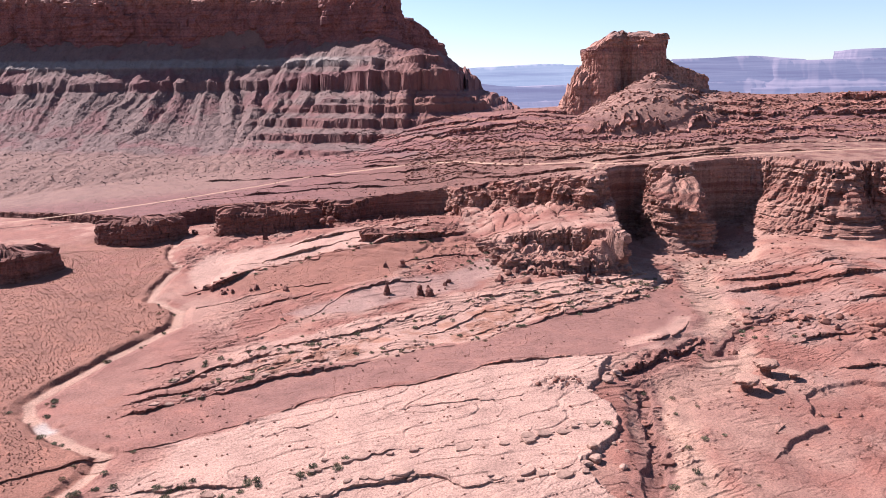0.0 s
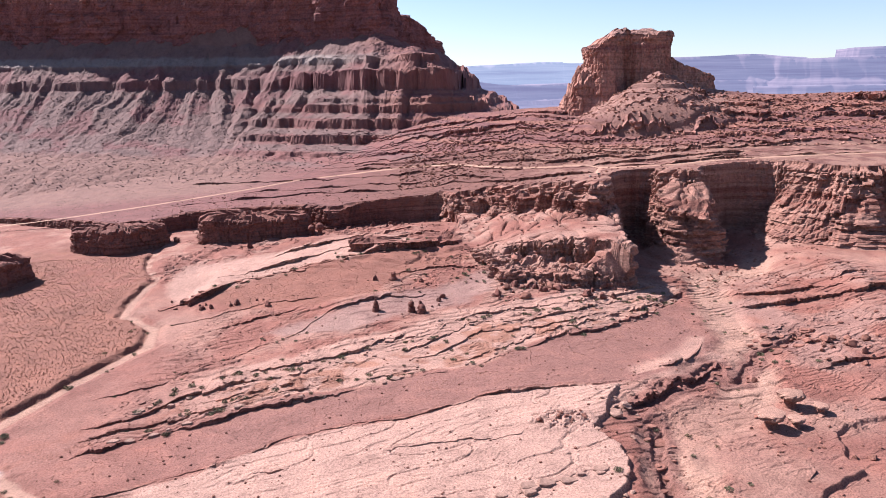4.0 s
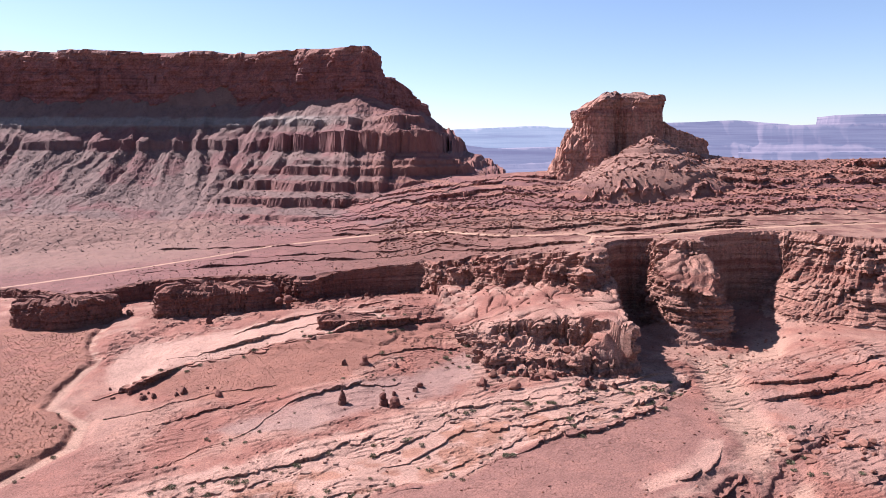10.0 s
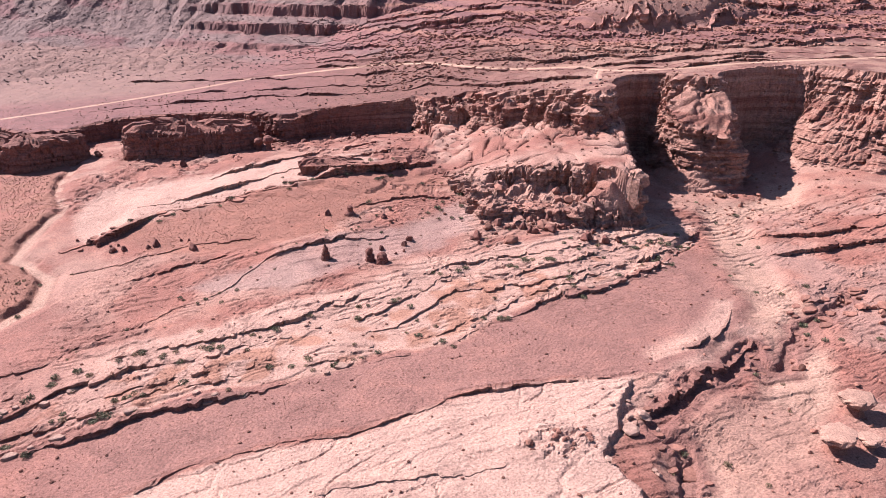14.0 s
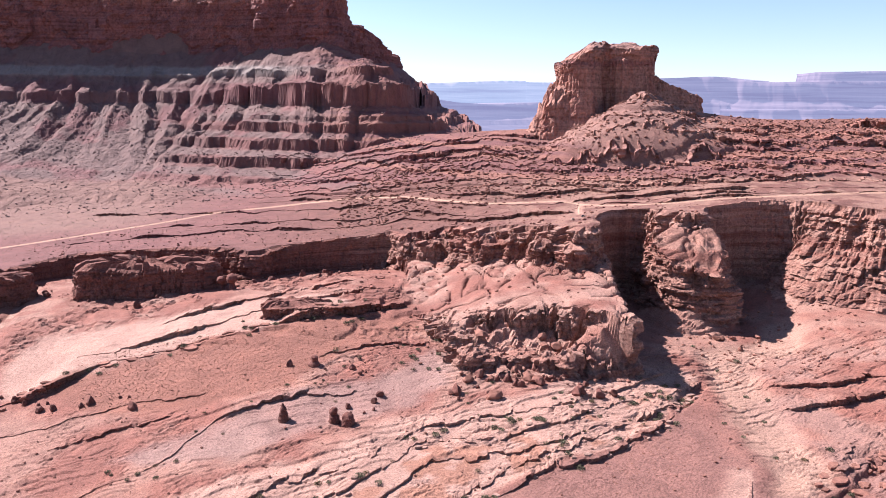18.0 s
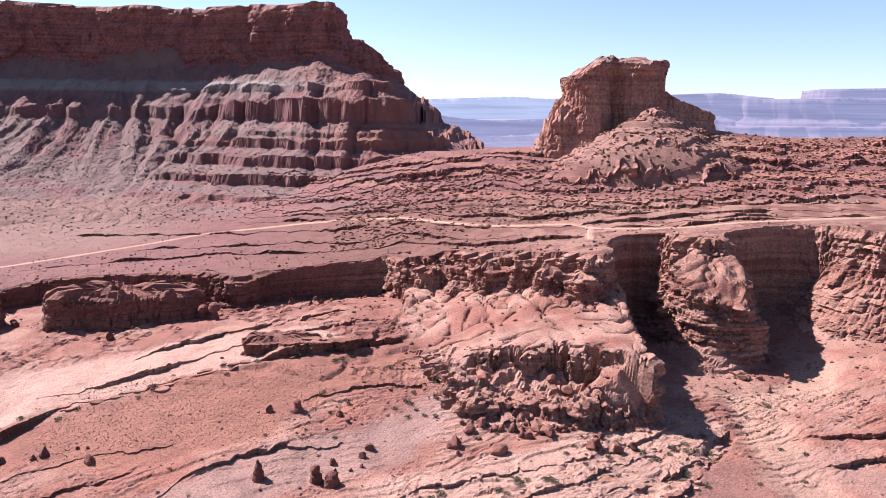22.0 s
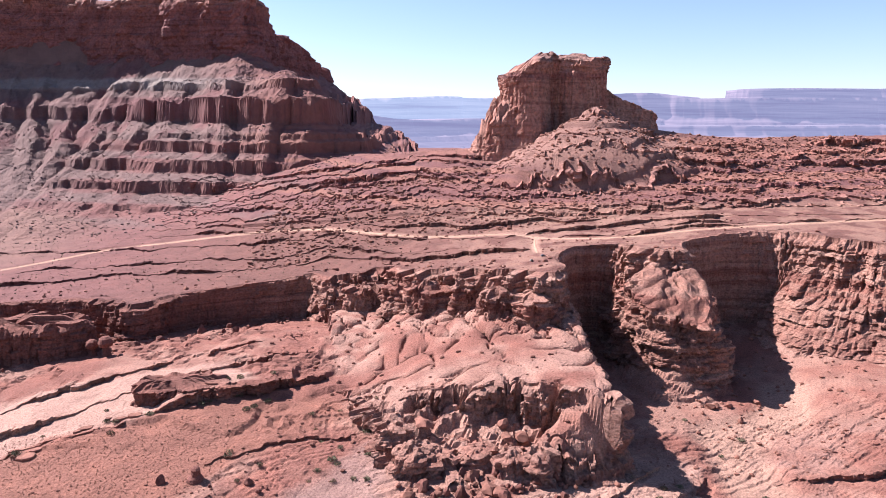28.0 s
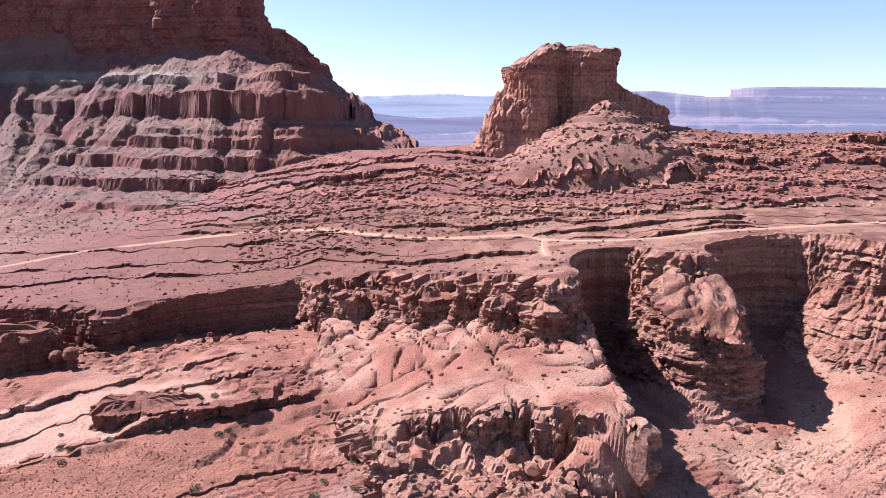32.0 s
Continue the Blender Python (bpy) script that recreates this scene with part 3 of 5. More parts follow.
def earth(name, stains=0.03, grain=0.55, bump=0.6, depth=0.5, tone=None, strata=0.0, speck=0.0, random_tint=0.0, rough=0.92, pale=0.56):
    """Rock and soil: a tone, stains tens of metres wide, grain, thin beds and relief."""
    m, t, bsdf, link = material(name)
    co = t.nodes.new("ShaderNodeTexCoord").outputs["Object"] if tone else t.nodes.new("ShaderNodeNewGeometry").outputs["Position"]
    if tone:
        color = tone
        rgb = t.nodes.new("ShaderNodeRGB")
        rgb.outputs[0].default_value = (*tone, 1)
        color = rgb.outputs[0]
    else:
        at = t.nodes.new("ShaderNodeAttribute")
        at.attribute_name = "tone"
        color = at.outputs["Color"]
    big = ramp(t, link, tex(t, link, "n", co, stains, 5, 0.65, 0.6), [(0.3, (0.78, 0.76, 0.76)), (0.5, (1, 1, 1)), (0.72, (1.2, 1.16, 1.12))])
    color = blend(t, link, color, big)
    color = blend(t, link, color, (pale, pale, pale))
    small = ramp(t, link, tex(t, link, "n", co, grain, 6, 0.7), [(0.3, (0.48, 0.43, 0.41)), (0.5, (1, 1, 1)), (0.7, (1.42, 1.38, 1.34))])
    color = blend(t, link, color, small)
    if strata:
        stretch = t.nodes.new("ShaderNodeMapping")
        stretch.inputs["Scale"].default_value = (0.02, 0.02, 1.0)
        link(co, stretch.inputs["Vector"])
        beds = ramp(t, link, tex(t, link, "n", stretch.outputs[0], strata, 4, 0.7), [(0.36, (0.74, 0.68, 0.68)), (0.5, (1, 1, 1)), (0.62, (1.14, 1.1, 1.08)), (0.7, (0.9, 0.85, 0.84))])
        color = blend(t, link, color, beds)
    if speck:
        v = t.nodes.new("ShaderNodeTexVoronoi")
        v.inputs["Scale"].default_value = speck
        link(co, v.inputs["Vector"])
        dots = ramp(t, link, v.outputs["Distance"], [(0.12, (0.62, 0.62, 0.55)), (0.2, (1, 1, 1))])
        color = blend(t, link, color, dots)
    if random_tint:
        info = t.nodes.new("ShaderNodeObjectInfo")
        tint = ramp(t, link, info.outputs["Random"], [(0, (1 - random_tint,) * 3), (1, (1 + random_tint,) * 3)])
        color = blend(t, link, color, tint)
    link(color, bsdf.inputs["Base Color"])
    bsdf.inputs["Roughness"].default_value = rough
    bsdf.inputs["Specular IOR Level"].default_value = 0.2
    b = t.nodes.new("ShaderNodeBump")
    b.inputs["Strength"].default_value, b.inputs["Distance"].default_value = bump, depth
    link(tex(t, link, "n", co, grain * 0.8, 8, 0.72), b.inputs["Height"])
    link(b.outputs[0], bsdf.inputs["Normal"])
    return m


GROUND = earth("desert_ground", 0.045, 0.9, 1.0, 0.9, speck=0.0)
CLIFF = earth("cliff_rock", 0.05, 0.6, 1.0, 1.6, strata=0.35)
# pale is lifted over the other rock: veil of haze put into colour.
MESA = earth("mesa_rock", 0.03, 0.25, 1.0, 2.6, strata=0.16, pale=0.72)
BOULDER = earth("red_boulder", 0.3, 1.6, 0.7, 0.25, tone=(0.36, 0.165, 0.12), random_tint=0.22)
PALE = earth("pale_sandstone", 0.3, 1.4, 0.6, 0.2, tone=(0.46, 0.28, 0.215), random_tint=0.14)
DARKROCK = earth("dark_red_rock", 0.25, 1.2, 0.9, 0.4, tone=(0.24, 0.10, 0.078), random_tint=0.15)
GRAYCAP = earth("grey_pink_caprock", 0.3, 1.3, 0.5, 0.2, tone=(0.45, 0.26, 0.195), random_tint=0.1)
TRACK_DIRT = earth("packed_dirt", 0.08, 1.2, 0.3, 0.08, tone=(0.50, 0.31, 0.215), pale=0.68)
LEAF = earth("sage_leaf", 0.8, 4.0, 0.2, 0.02, tone=(0.115, 0.105, 0.062), random_tint=0.35, rough=0.8, pale=0.9)
DRYLEAF = earth("dry_grass", 0.8, 4.0, 0.2, 0.02, tone=(0.23, 0.17, 0.095), random_tint=0.3, rough=0.85)
SCRUB = earth("brown_scrub", 0.8, 4.0, 0.2, 0.02, tone=(0.25, 0.125, 0.085), random_tint=0.2, rough=0.85, pale=0.95)
TALUSROCK = earth("talus_stone", 0.3, 1.2, 0.6, 0.3, tone=(0.30, 0.19, 0.165))
TWIG = earth("twig_bark", 1.0, 6.0, 0.3, 0.02, tone=(0.16, 0.11, 0.08))


def plain(name, color, rough=0.5, metal=0.0):
    m, t, bsdf, link = material(name)
    n = tex(t, link, "n", t.nodes.new("ShaderNodeTexCoord").outputs["Object"], 3.0)
    link(blend(t, link, color, ramp(t, link, n, [(0.3, (0.85, 0.83, 0.8)), (0.7, (1.08, 1.06, 1.04))])), bsdf.inputs["Base Color"])
    bsdf.inputs["Roughness"].default_value, bsdf.inputs["Metallic"].default_value = rough, metal
    return m


PAINT_DARK = plain("dusty_dark_paint", (0.06, 0.06, 0.065), 0.4)
PAINT_SAND = plain("dusty_sand_paint", (0.16, 0.13, 0.11), 0.4)
TYRE = plain("tyre_rubber", (0.03, 0.028, 0.027), 0.9)
GLASS = plain("tinted_glass", (0.02, 0.022, 0.025), 0.08)
STEEL = plain("dusty_steel", (0.3, 0.29, 0.28), 0.45, 1.0)


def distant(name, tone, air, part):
    """Far country; haze from miles of air is put in as glow."""
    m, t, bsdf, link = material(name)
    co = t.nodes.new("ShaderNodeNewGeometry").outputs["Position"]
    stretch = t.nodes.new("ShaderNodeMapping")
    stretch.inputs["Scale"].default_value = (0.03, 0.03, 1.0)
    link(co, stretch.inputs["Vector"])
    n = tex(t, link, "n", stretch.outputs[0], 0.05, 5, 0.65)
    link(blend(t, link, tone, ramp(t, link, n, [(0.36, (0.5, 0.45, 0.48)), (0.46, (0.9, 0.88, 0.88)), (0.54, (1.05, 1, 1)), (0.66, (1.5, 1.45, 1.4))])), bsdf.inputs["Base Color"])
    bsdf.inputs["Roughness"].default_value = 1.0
    # Haze as emission in the colour air, banded like the beds.
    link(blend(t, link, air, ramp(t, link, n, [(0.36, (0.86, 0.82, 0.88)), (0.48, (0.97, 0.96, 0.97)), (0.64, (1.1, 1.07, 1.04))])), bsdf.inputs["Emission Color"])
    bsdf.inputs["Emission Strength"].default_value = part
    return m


FAR = distant("distant_rock_haze_glow", (0.06, 0.038, 0.042), (0.36, 0.40, 0.60), 0.30)
FARTHER = distant("farther_rock_haze_glow", (0.085, 0.06, 0.06), (0.40, 0.50, 0.68), 0.38)

# ---- mesh helpers ----


def mesh_from(name, verts, faces, mat, tones=None, flat=False):
    me = bpy.data.meshes.new(name)
    verts, faces = np.asarray(verts, np.float32), np.asarray(faces, np.int32)
    k = faces.shape[1]
    me.vertices.add(len(verts))
    me.vertices.foreach_set("co", verts.ravel())
    me.loops.add(faces.size)
    me.loops.foreach_set("vertex_index", faces.ravel())
    me.polygons.add(len(faces))
    me.polygons.foreach_set("loop_start", np.arange(0, faces.size, k, dtype=np.int32))
    me.polygons.foreach_set("loop_total", np.full(len(faces), k, np.int32))
    me.polygons.foreach_set("use_smooth", np.full(len(faces), not flat))
    me.update(calc_edges=True)
    if tones is not None:
        at = me.attributes.new("tone", "FLOAT_COLOR", "POINT")
        at.data.foreach_set("color", np.c_[tones, np.ones(len(tones))].astype(np.float32).ravel())
    me.materials.append(mat)
    return me


def grid_faces(rows, cols, loop=False):
    r, c = np.meshgrid(np.arange(rows - 1), np.arange(cols if loop else cols - 1), indexing="ij")
    a = (r * cols + c).ravel()
    b = (r * cols + (c + 1) % cols).ravel()
    return np.stack([a, b, b + cols, a + cols], 1)


def part(name, me, parent, label="", m=None):
    """One mesh as a part of a thing; me is a mesh or a bmesh with its material."""
    ob = new(name, me)
    ob.parent = parent
    if m is not None:
        ob.matrix_basis = m
    return tagged(ob, label)


def bm_mesh(name, bm, mat, flat=False):
    me = bpy.data.meshes.new(name)
    bm.normal_update()
    bm.to_mesh(me)
    bm.free()
    me.polygons.foreach_set("use_smooth", np.full(len(me.polygons), not flat))
    me.materials.append(mat)
    return me


# ---- colours of the country ----
PALE_T, PINK_T, RED_T, PURPLE_T = (np.array(c) for c in ((0.575, 0.35, 0.272), (0.46, 0.25, 0.19), (0.355, 0.15, 0.112), (0.335, 0.165, 0.132)))
ORANGE_T, GREY_T, SANDY_T, DEEP_T = (np.array(c) for c in ((0.41, 0.19, 0.125), (0.40, 0.285, 0.255), (0.52, 0.31, 0.23), (0.20, 0.074, 0.06)))
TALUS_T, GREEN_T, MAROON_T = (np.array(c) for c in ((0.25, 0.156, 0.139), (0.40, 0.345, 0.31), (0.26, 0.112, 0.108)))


def toned(base, other, t):
    return base + (other - base) * np.asarray(t)[:, None]


def ground_tone(x, y, z):
    n = fbm(x, y, 40, 4, 101)
    n2 = fbm(x, y, 12, 3, 102)
    c = np.tile(RED_T, (len(x), 1))
    c = toned(c, PINK_T, smooth(-0.3, 0.4, n))
    a, _ = along(LEDGE_A, x, y)
    b, _ = along(LEDGE_B, x, y)
    e, _ = along(SLAB_EDGE, x, y)
    side, _ = along(SLAB_SIDE[::-1], x, y)
    w = 6 * n + 3 * n2
    west = smooth(-190, -150, x + 10 * n)
    slab = smooth(1, -4, e + w * 0.4) * np.where(y < 480, smooth(-2, 3, side + w * 0.3), 0) * west
    c = toned(c, PURPLE_T, smooth(-2, 4, e + w) * smooth(3, -3, a + w) * smooth(250, 190, x) * west)
    c = toned(c, mix(PALE_T, PINK_T, 0.35), smooth(0, 5, a + w) * smooth(42, 30, b + 2 * w) * smooth(250, 200, x) * smooth(-230, -190, x))
    c = toned(c, ORANGE_T, smooth(4, 10, a + w) * smooth(2, -6, b + w) * smooth(-0.1, 0.2, n2) * smooth(240, 190, x) * 0.8)
    wx, wy = x + 7 * n + 4 * n2, y + 7 * n - 4 * n2
    c = toned(c, mix(GREY_T, PINK_T, 0.3), 0.6 * zone(GREY_FLAT, wx, wy, 6))
    c = toned(c, mix(RED_T, ORANGE_T, 0.35) * 0.93, 0.95 * zone(FAN, wx, wy, 6))
    bench = zone(WHITE_BENCH, wx, wy, 5)
    c = toned(c, mix(PALE_T, PINK_T, 0.25), bench)
    c = toned(c, PALE_T, slab)
    flat = smooth(-6, 6, -along(WASH_WEST, x, y)[0] + 3 * n) * smooth(940, 880, y) * smooth(-120, -180, x)
    c = toned(c, mix(ORANGE_T, RED_T, 0.5) * 0.88, flat)
    wet = np.abs(along(WASH_WEST, x, y)[0] + 5 * fbm(x, y, 32, 2, 61))
    c = toned(c, mix(PURPLE_T, RED_T, 0.5), 0.75 * smooth(-110, -200, x + 0.35 * (y - 480) + 20 * n) * smooth(640, 560, y) * (1 - flat) * (1 - slab))
    c = toned(c, SANDY_T, smooth(5, 2.2, wet))
    c = toned(c, np.array((0.6, 0.5, 0.44)), smooth(6, 2, wet) * smooth(16, 6, np.hypot(x + 252, y - 412)))
    dry = np.abs(along(WASH_EAST, x, y)[0] + 7 * fbm(x, y, 30, 3, 62))
    c = toned(c, SANDY_T, 0.95 * smooth(24, 10, dry + 4 * n2))
    shale = smooth(125, 150, x) * smooth(560, 500, y) * smooth(-0.35, 0.1, fbm(x, y, 45, 3, 103))
    c = toned(c, mix(PURPLE_T, RED_T, 0.3), 0.4 * shale)
    for line in GULLY_BANKS:
        near = along(line, x, y)[0]
        c = toned(c, mix(PALE_T, PINK_T, 0.3), 0.85 * smooth(-3, 1, near + 3 * n2) * smooth(17, 7, near + 5 * n))
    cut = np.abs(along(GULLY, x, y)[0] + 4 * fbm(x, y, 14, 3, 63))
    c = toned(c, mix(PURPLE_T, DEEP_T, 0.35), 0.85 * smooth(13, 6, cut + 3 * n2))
    right = smooth(235, 275, x) * smooth(760, 700, y)
    c = toned(c, mix(PURPLE_T, GREY_T, 0.3), 0.5 * right * smooth(-0.1, 0.35, n))
    sh = inside(BENCH, x, y)
    c = toned(c, mix(PALE_T, PINK_T, 0.7), np.where(sh, smooth(-0.5, 0.2, n), 0))
    c = toned(c, RED_T, smooth(760, 800, y - 0.2 * x) * smooth(-0.1, 0.3, n2) * 0.8 * (1 - bench))
    return c


def top_tone(x, y, z):
    n = fbm(x, y, 60, 4, 111)
    n2 = fbm(x, y, 15, 3, 112)
    sd, _ = along(LEDGE_FOOT, x, y)
    c = np.tile(np.array((0.245, 0.114, 0.09)), (len(x), 1))
    c = toned(c, SANDY_T, 0.45 * smooth(60, 200, x) * smooth(0.1, 0.35, n2 + 0.3))
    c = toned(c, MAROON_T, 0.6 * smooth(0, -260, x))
    k = np.floor(z / 5.0 + 0.5 * n)
    bed = hashed(k, k * 0, k * 0, 5)
    beds = 0.92 * MAROON_T + (mix(RED_T, PINK_T, 0.2) - 0.92 * MAROON_T) * bed[:, None]
    red = smooth(5, 40, sd)
    c = toned(c, beds, red * 0.9)
    cone = smooth(150, 100, np.hypot(x - 362, 0.9 * (y - 1250)))
    c = toned(c, mix(PINK_T, TALUS_T, 0.4), 0.75 * cone)
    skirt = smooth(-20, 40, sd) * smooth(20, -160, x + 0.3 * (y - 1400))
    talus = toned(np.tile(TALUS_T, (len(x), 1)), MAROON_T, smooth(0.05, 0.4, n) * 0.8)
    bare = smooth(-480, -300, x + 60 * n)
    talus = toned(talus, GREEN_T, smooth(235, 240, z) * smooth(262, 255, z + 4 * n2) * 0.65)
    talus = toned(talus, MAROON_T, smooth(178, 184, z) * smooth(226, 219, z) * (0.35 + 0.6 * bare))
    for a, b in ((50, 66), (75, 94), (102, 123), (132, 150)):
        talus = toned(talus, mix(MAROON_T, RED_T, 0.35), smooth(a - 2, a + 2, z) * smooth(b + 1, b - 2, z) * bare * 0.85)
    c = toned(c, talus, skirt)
    c = toned(c, mix(TALUS_T, ORANGE_T, 0.3), smooth(40, 0, sd) * smooth(-200, -400, x) * smooth(1100, 1180, y))
    for line, half in ((TRACK, 3.2), (SPUR, 2.2)):
        td, _ = along(line, x, y)
        c = toned(c, SANDY_T * 1.1, smooth(half + 3, half, np.abs(td)) * 0.8)
    far = smooth(1900, 2600, y)
    return toned(c, MAROON_T, far * 0.5)


# ---- the ground ----
fan_u = np.concatenate([-0.62 - np.geomspace(5.4, 0.01, 30), np.linspace(-0.62, 0.80, 800), 0.80 + np.geomspace(0.01, 5.4, 30)])
rows_y = [-1600.0, -900.0, -500.0, -250.0, -80.0, 40.0, 110.0, 160.0, 195.0, 220.0, 240.0]
while rows_y[-1] < 4960:
    d = rows_y[-1] + 150
    rows_y.append(rows_y[-1] + (max(0.85, 0.0017 * d) if rows_y[-1] < 1000 else max(1.5, 0.00165 * d) if rows_y[-1] < 1850 else 0.02 * d))
rows_y = np.array(rows_y)
gx = fan_u[None] * np.maximum(rows_y + 150, 390)[:, None]
gy = np.broadcast_to(rows_y[:, None], gx.shape)
px, py = gx.ravel(), gy.ravel()
pz = ground_z(px, py)
pz = pz + 0.00014 * (np.maximum(py, 240) + 150) * rng.uniform(-1, 1, len(px))
up = inside(UPLAND, px, py)
tones = np.zeros((len(px), 3))
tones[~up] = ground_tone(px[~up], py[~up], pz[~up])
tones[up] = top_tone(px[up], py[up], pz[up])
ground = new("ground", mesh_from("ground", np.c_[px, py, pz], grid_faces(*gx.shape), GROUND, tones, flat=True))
tagged(ground, "red desert ground of slickrock ledges, sand and talus", "ground", kind="structure")

# ---- cliffs ----


def spaced(points, step):
    """Points with their extra columns, evenly spaced along a rounded line."""
    p = np.asarray(points, float)
    for _ in range(2):
        a, b = p[:-1] * 0.75 + p[1:] * 0.25, p[:-1] * 0.25 + p[1:] * 0.75
        p = np.concatenate([p[:1], np.stack([a, b], 1).reshape(-1, p.shape[1]), p[-1:]])
    s = np.r_[0, np.cumsum(np.hypot(*np.diff(p[:, :2], axis=0).T))]
    at = np.linspace(0, s[-1], max(4, int(s[-1] / step)))
    return np.stack([np.interp(at, s, p[:, k]) for k in range(p.shape[1])], 1), at


def outward(line, wide=5):
    k = np.ones(2 * wide + 1) / (2 * wide + 1)
    sm = np.stack([np.convolve(np.pad(line[:, c], wide, mode="edge"), k, "valid") for c in (0, 1)], 1)
    t = np.gradient(sm, axis=0)
    n = np.stack([t[:, 1], -t[:, 0]], 1)
    return n / (np.linalg.norm(n, axis=1, keepdims=True) + 1e-9)


def relief(s, z, broken, seed, layer=5.0, joint=9.0):
    """How far a face stands out: beds of uneven thickness, blocks between joints at two sizes, alcoves and grain."""
    z2 = z + 1.4 * noise2(s / 30, z / 40, seed)
    total = 5.5 * fbm(s, z * 0.45, 34, 2, seed + 5) * broken
    for k, (size, strength) in enumerate(((1.0, 1.0), (0.42, 0.5))):
        w = z2 / (layer * size) + 1.1 * noise2(z2 / 13, s / 60, seed + 1 + 20 * k)
        kz = np.floor(w)
        f = 2 * (w - kz) - 1
        bed = 2.6 * (hashed(kz, kz * 0, kz * 0, seed + 20 * k) - 0.55) + 0.7 * np.sqrt(np.clip(1 - f**6, 0, 1))
        j = s / (joint * size) + 1.5 * noise2(s / 31, z / 70, seed + 2 + 20 * k) + 0.45 * hashed(kz, kz * 0, kz * 0, seed + 3)
        kj = np.floor(j)
        fj = 2 * (j - kj) - 1
        block = 1.7 * np.sqrt(np.clip(1 - np.abs(fj) ** 5, 0, 1)) + 4.2 * (hashed(kj, np.floor(w / 2.0), kj * 0, seed + 4 + 20 * k) - 0.5)
        total = total + strength * (bed * (0.1 + 0.7 * broken) + 1.2 * block * broken)
    return total + 0.8 * fbm(s, z, 4, 3, seed + 6) * (0.5 + 0.5 * broken) + 1.2 * fbm(s, z * 0.4, 26, 3, seed + 7)


def cliff(pieces, line, top, foot, mat, tone_of, seed, step=1.25, cap=14.0, layer=5.0, joint=9.0, power=1.6, amount=1.0, cap_tone=None, crumble=7.0, jag=0.0):
    """A face of rock under a rim, cut into named pieces that end at given points of the line."""
    p, s = spaced(line, step)
    n = outward(p)
    if jag:
        o = 0 * s
        p[:, :2] += n * (jag * np.clip(p[:, 3], 0.3, 1.5) * (1.2 * fbm(s, o, 16, 3, seed + 11) + 0.9 * (hashed(np.floor(s / 7 + 0.6 * noise2(s / 19, o, seed)), o, o, seed + 12) - 0.5) + 0.5 * (hashed(np.floor(s / 2.9), o, o, seed + 13) - 0.5)))[:, None]
    stub = hashed(np.floor(s / joint + 0.4 * noise2(s / 17, s * 0, seed)), s * 0, s * 0, seed + 8)
    zt = top(p[:, 0], p[:, 1]) + 0.3 - crumble * p[:, 3] * np.clip(stub - 0.25, 0, 1)
    fx, fy = p[:, 0] + n[:, 0] * (p[:, 2] + 3), p[:, 1] + n[:, 1] * (p[:, 2] + 3)
    zb = foot(fx, fy) - 5
    rows = int(np.clip(np.percentile(zt - zb, 95) / step, 6, 120))
    v = np.linspace(1, 0, rows)[:, None]
    z = zb + (zt - zb) * v
    d = p[:, 2] * (1 - v) ** power - 0.5 * (zt[None] * 0 + crumble * p[:, 3] * np.clip(stub - 0.25, 0, 1)) * v**3 + amount * relief(s[None] + 0 * v, z, p[:, 3][None] + 0 * v, seed, layer, joint) * smooth(1.0, 0.95, v)
    x, y = p[:, 0] + n[:, 0] * d, p[:, 1] + n[:, 1] * d
    inx, iny, inz = [], [], []
    for k, back_off in enumerate((cap, cap * 0.6, cap * 0.25)):
        cx, cy = p[:, 0] - n[:, 0] * back_off, p[:, 1] - n[:, 1] * back_off
        inx.append(cx), iny.append(cy), inz.append(top(cx, cy) + (-1.5, 0.2, 0.3)[k])
    x, y, z = np.concatenate([inx, x]), np.concatenate([iny, y]), np.concatenate([inz, z])
    ends = [int(np.hypot(p[:, 0] - line[i][0], p[:, 1] - line[i][1]).argmin()) for _, i, _ in pieces]
    ends[-1], a = len(p) - 1, 0
    for (name, _, label), b in zip(pieces, ends):
        xs, ys, zs = x[:, a : b + 1], y[:, a : b + 1], z[:, a : b + 1]
        verts = np.stack([xs, ys, zs], -1).reshape(-1, 3)
        tones = tone_of(verts[:, 0], verts[:, 1], verts[:, 2], np.tile(s[a : b + 1], len(zs)))
        m = (b + 1 - a) * 3
        tones[:m] = (cap_tone or top_tone)(verts[:m, 0], verts[:m, 1], verts[:m, 2])
        ob = new(name, mesh_from(name, verts, grid_faces(*xs.shape)[:, ::-1], mat, tones, flat=True))
        tagged(ob, label, "cliff", kind="structure")
        a = b


def cliff_tone(x, y, z, s):
    n = fbm(s, z * 2, 30, 3, 121)
    k = np.floor((z + 2 * n) / 4.0)
    bed = hashed(k, k * 0, k * 0, 31)
    c = np.tile(mix(RED_T, PINK_T, 0.75), (len(x), 1))
    c = toned(c, mix(PALE_T, PINK_T, 0.6), smooth(0.4, 0.9, bed))
    c = toned(c, RED_T, smooth(0.35, 0.0, bed) * 0.8)
    # The west wall's shade is put into the tone, x below 20.
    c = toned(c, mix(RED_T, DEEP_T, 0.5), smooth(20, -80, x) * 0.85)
    c = toned(c, DEEP_T, smooth(0.15, 0.55, fbm(s, z * 0.15, 9, 3, 122)) * 0.35)
    return c


def shoulder_tone(x, y, z, s):
    c = cliff_tone(x, y, z, s)
    return toned(c, mix(PALE_T, PINK_T, 0.6), smooth(8, 18, z + 4 * fbm(s, z, 20, 2, 123)) * 0.7)


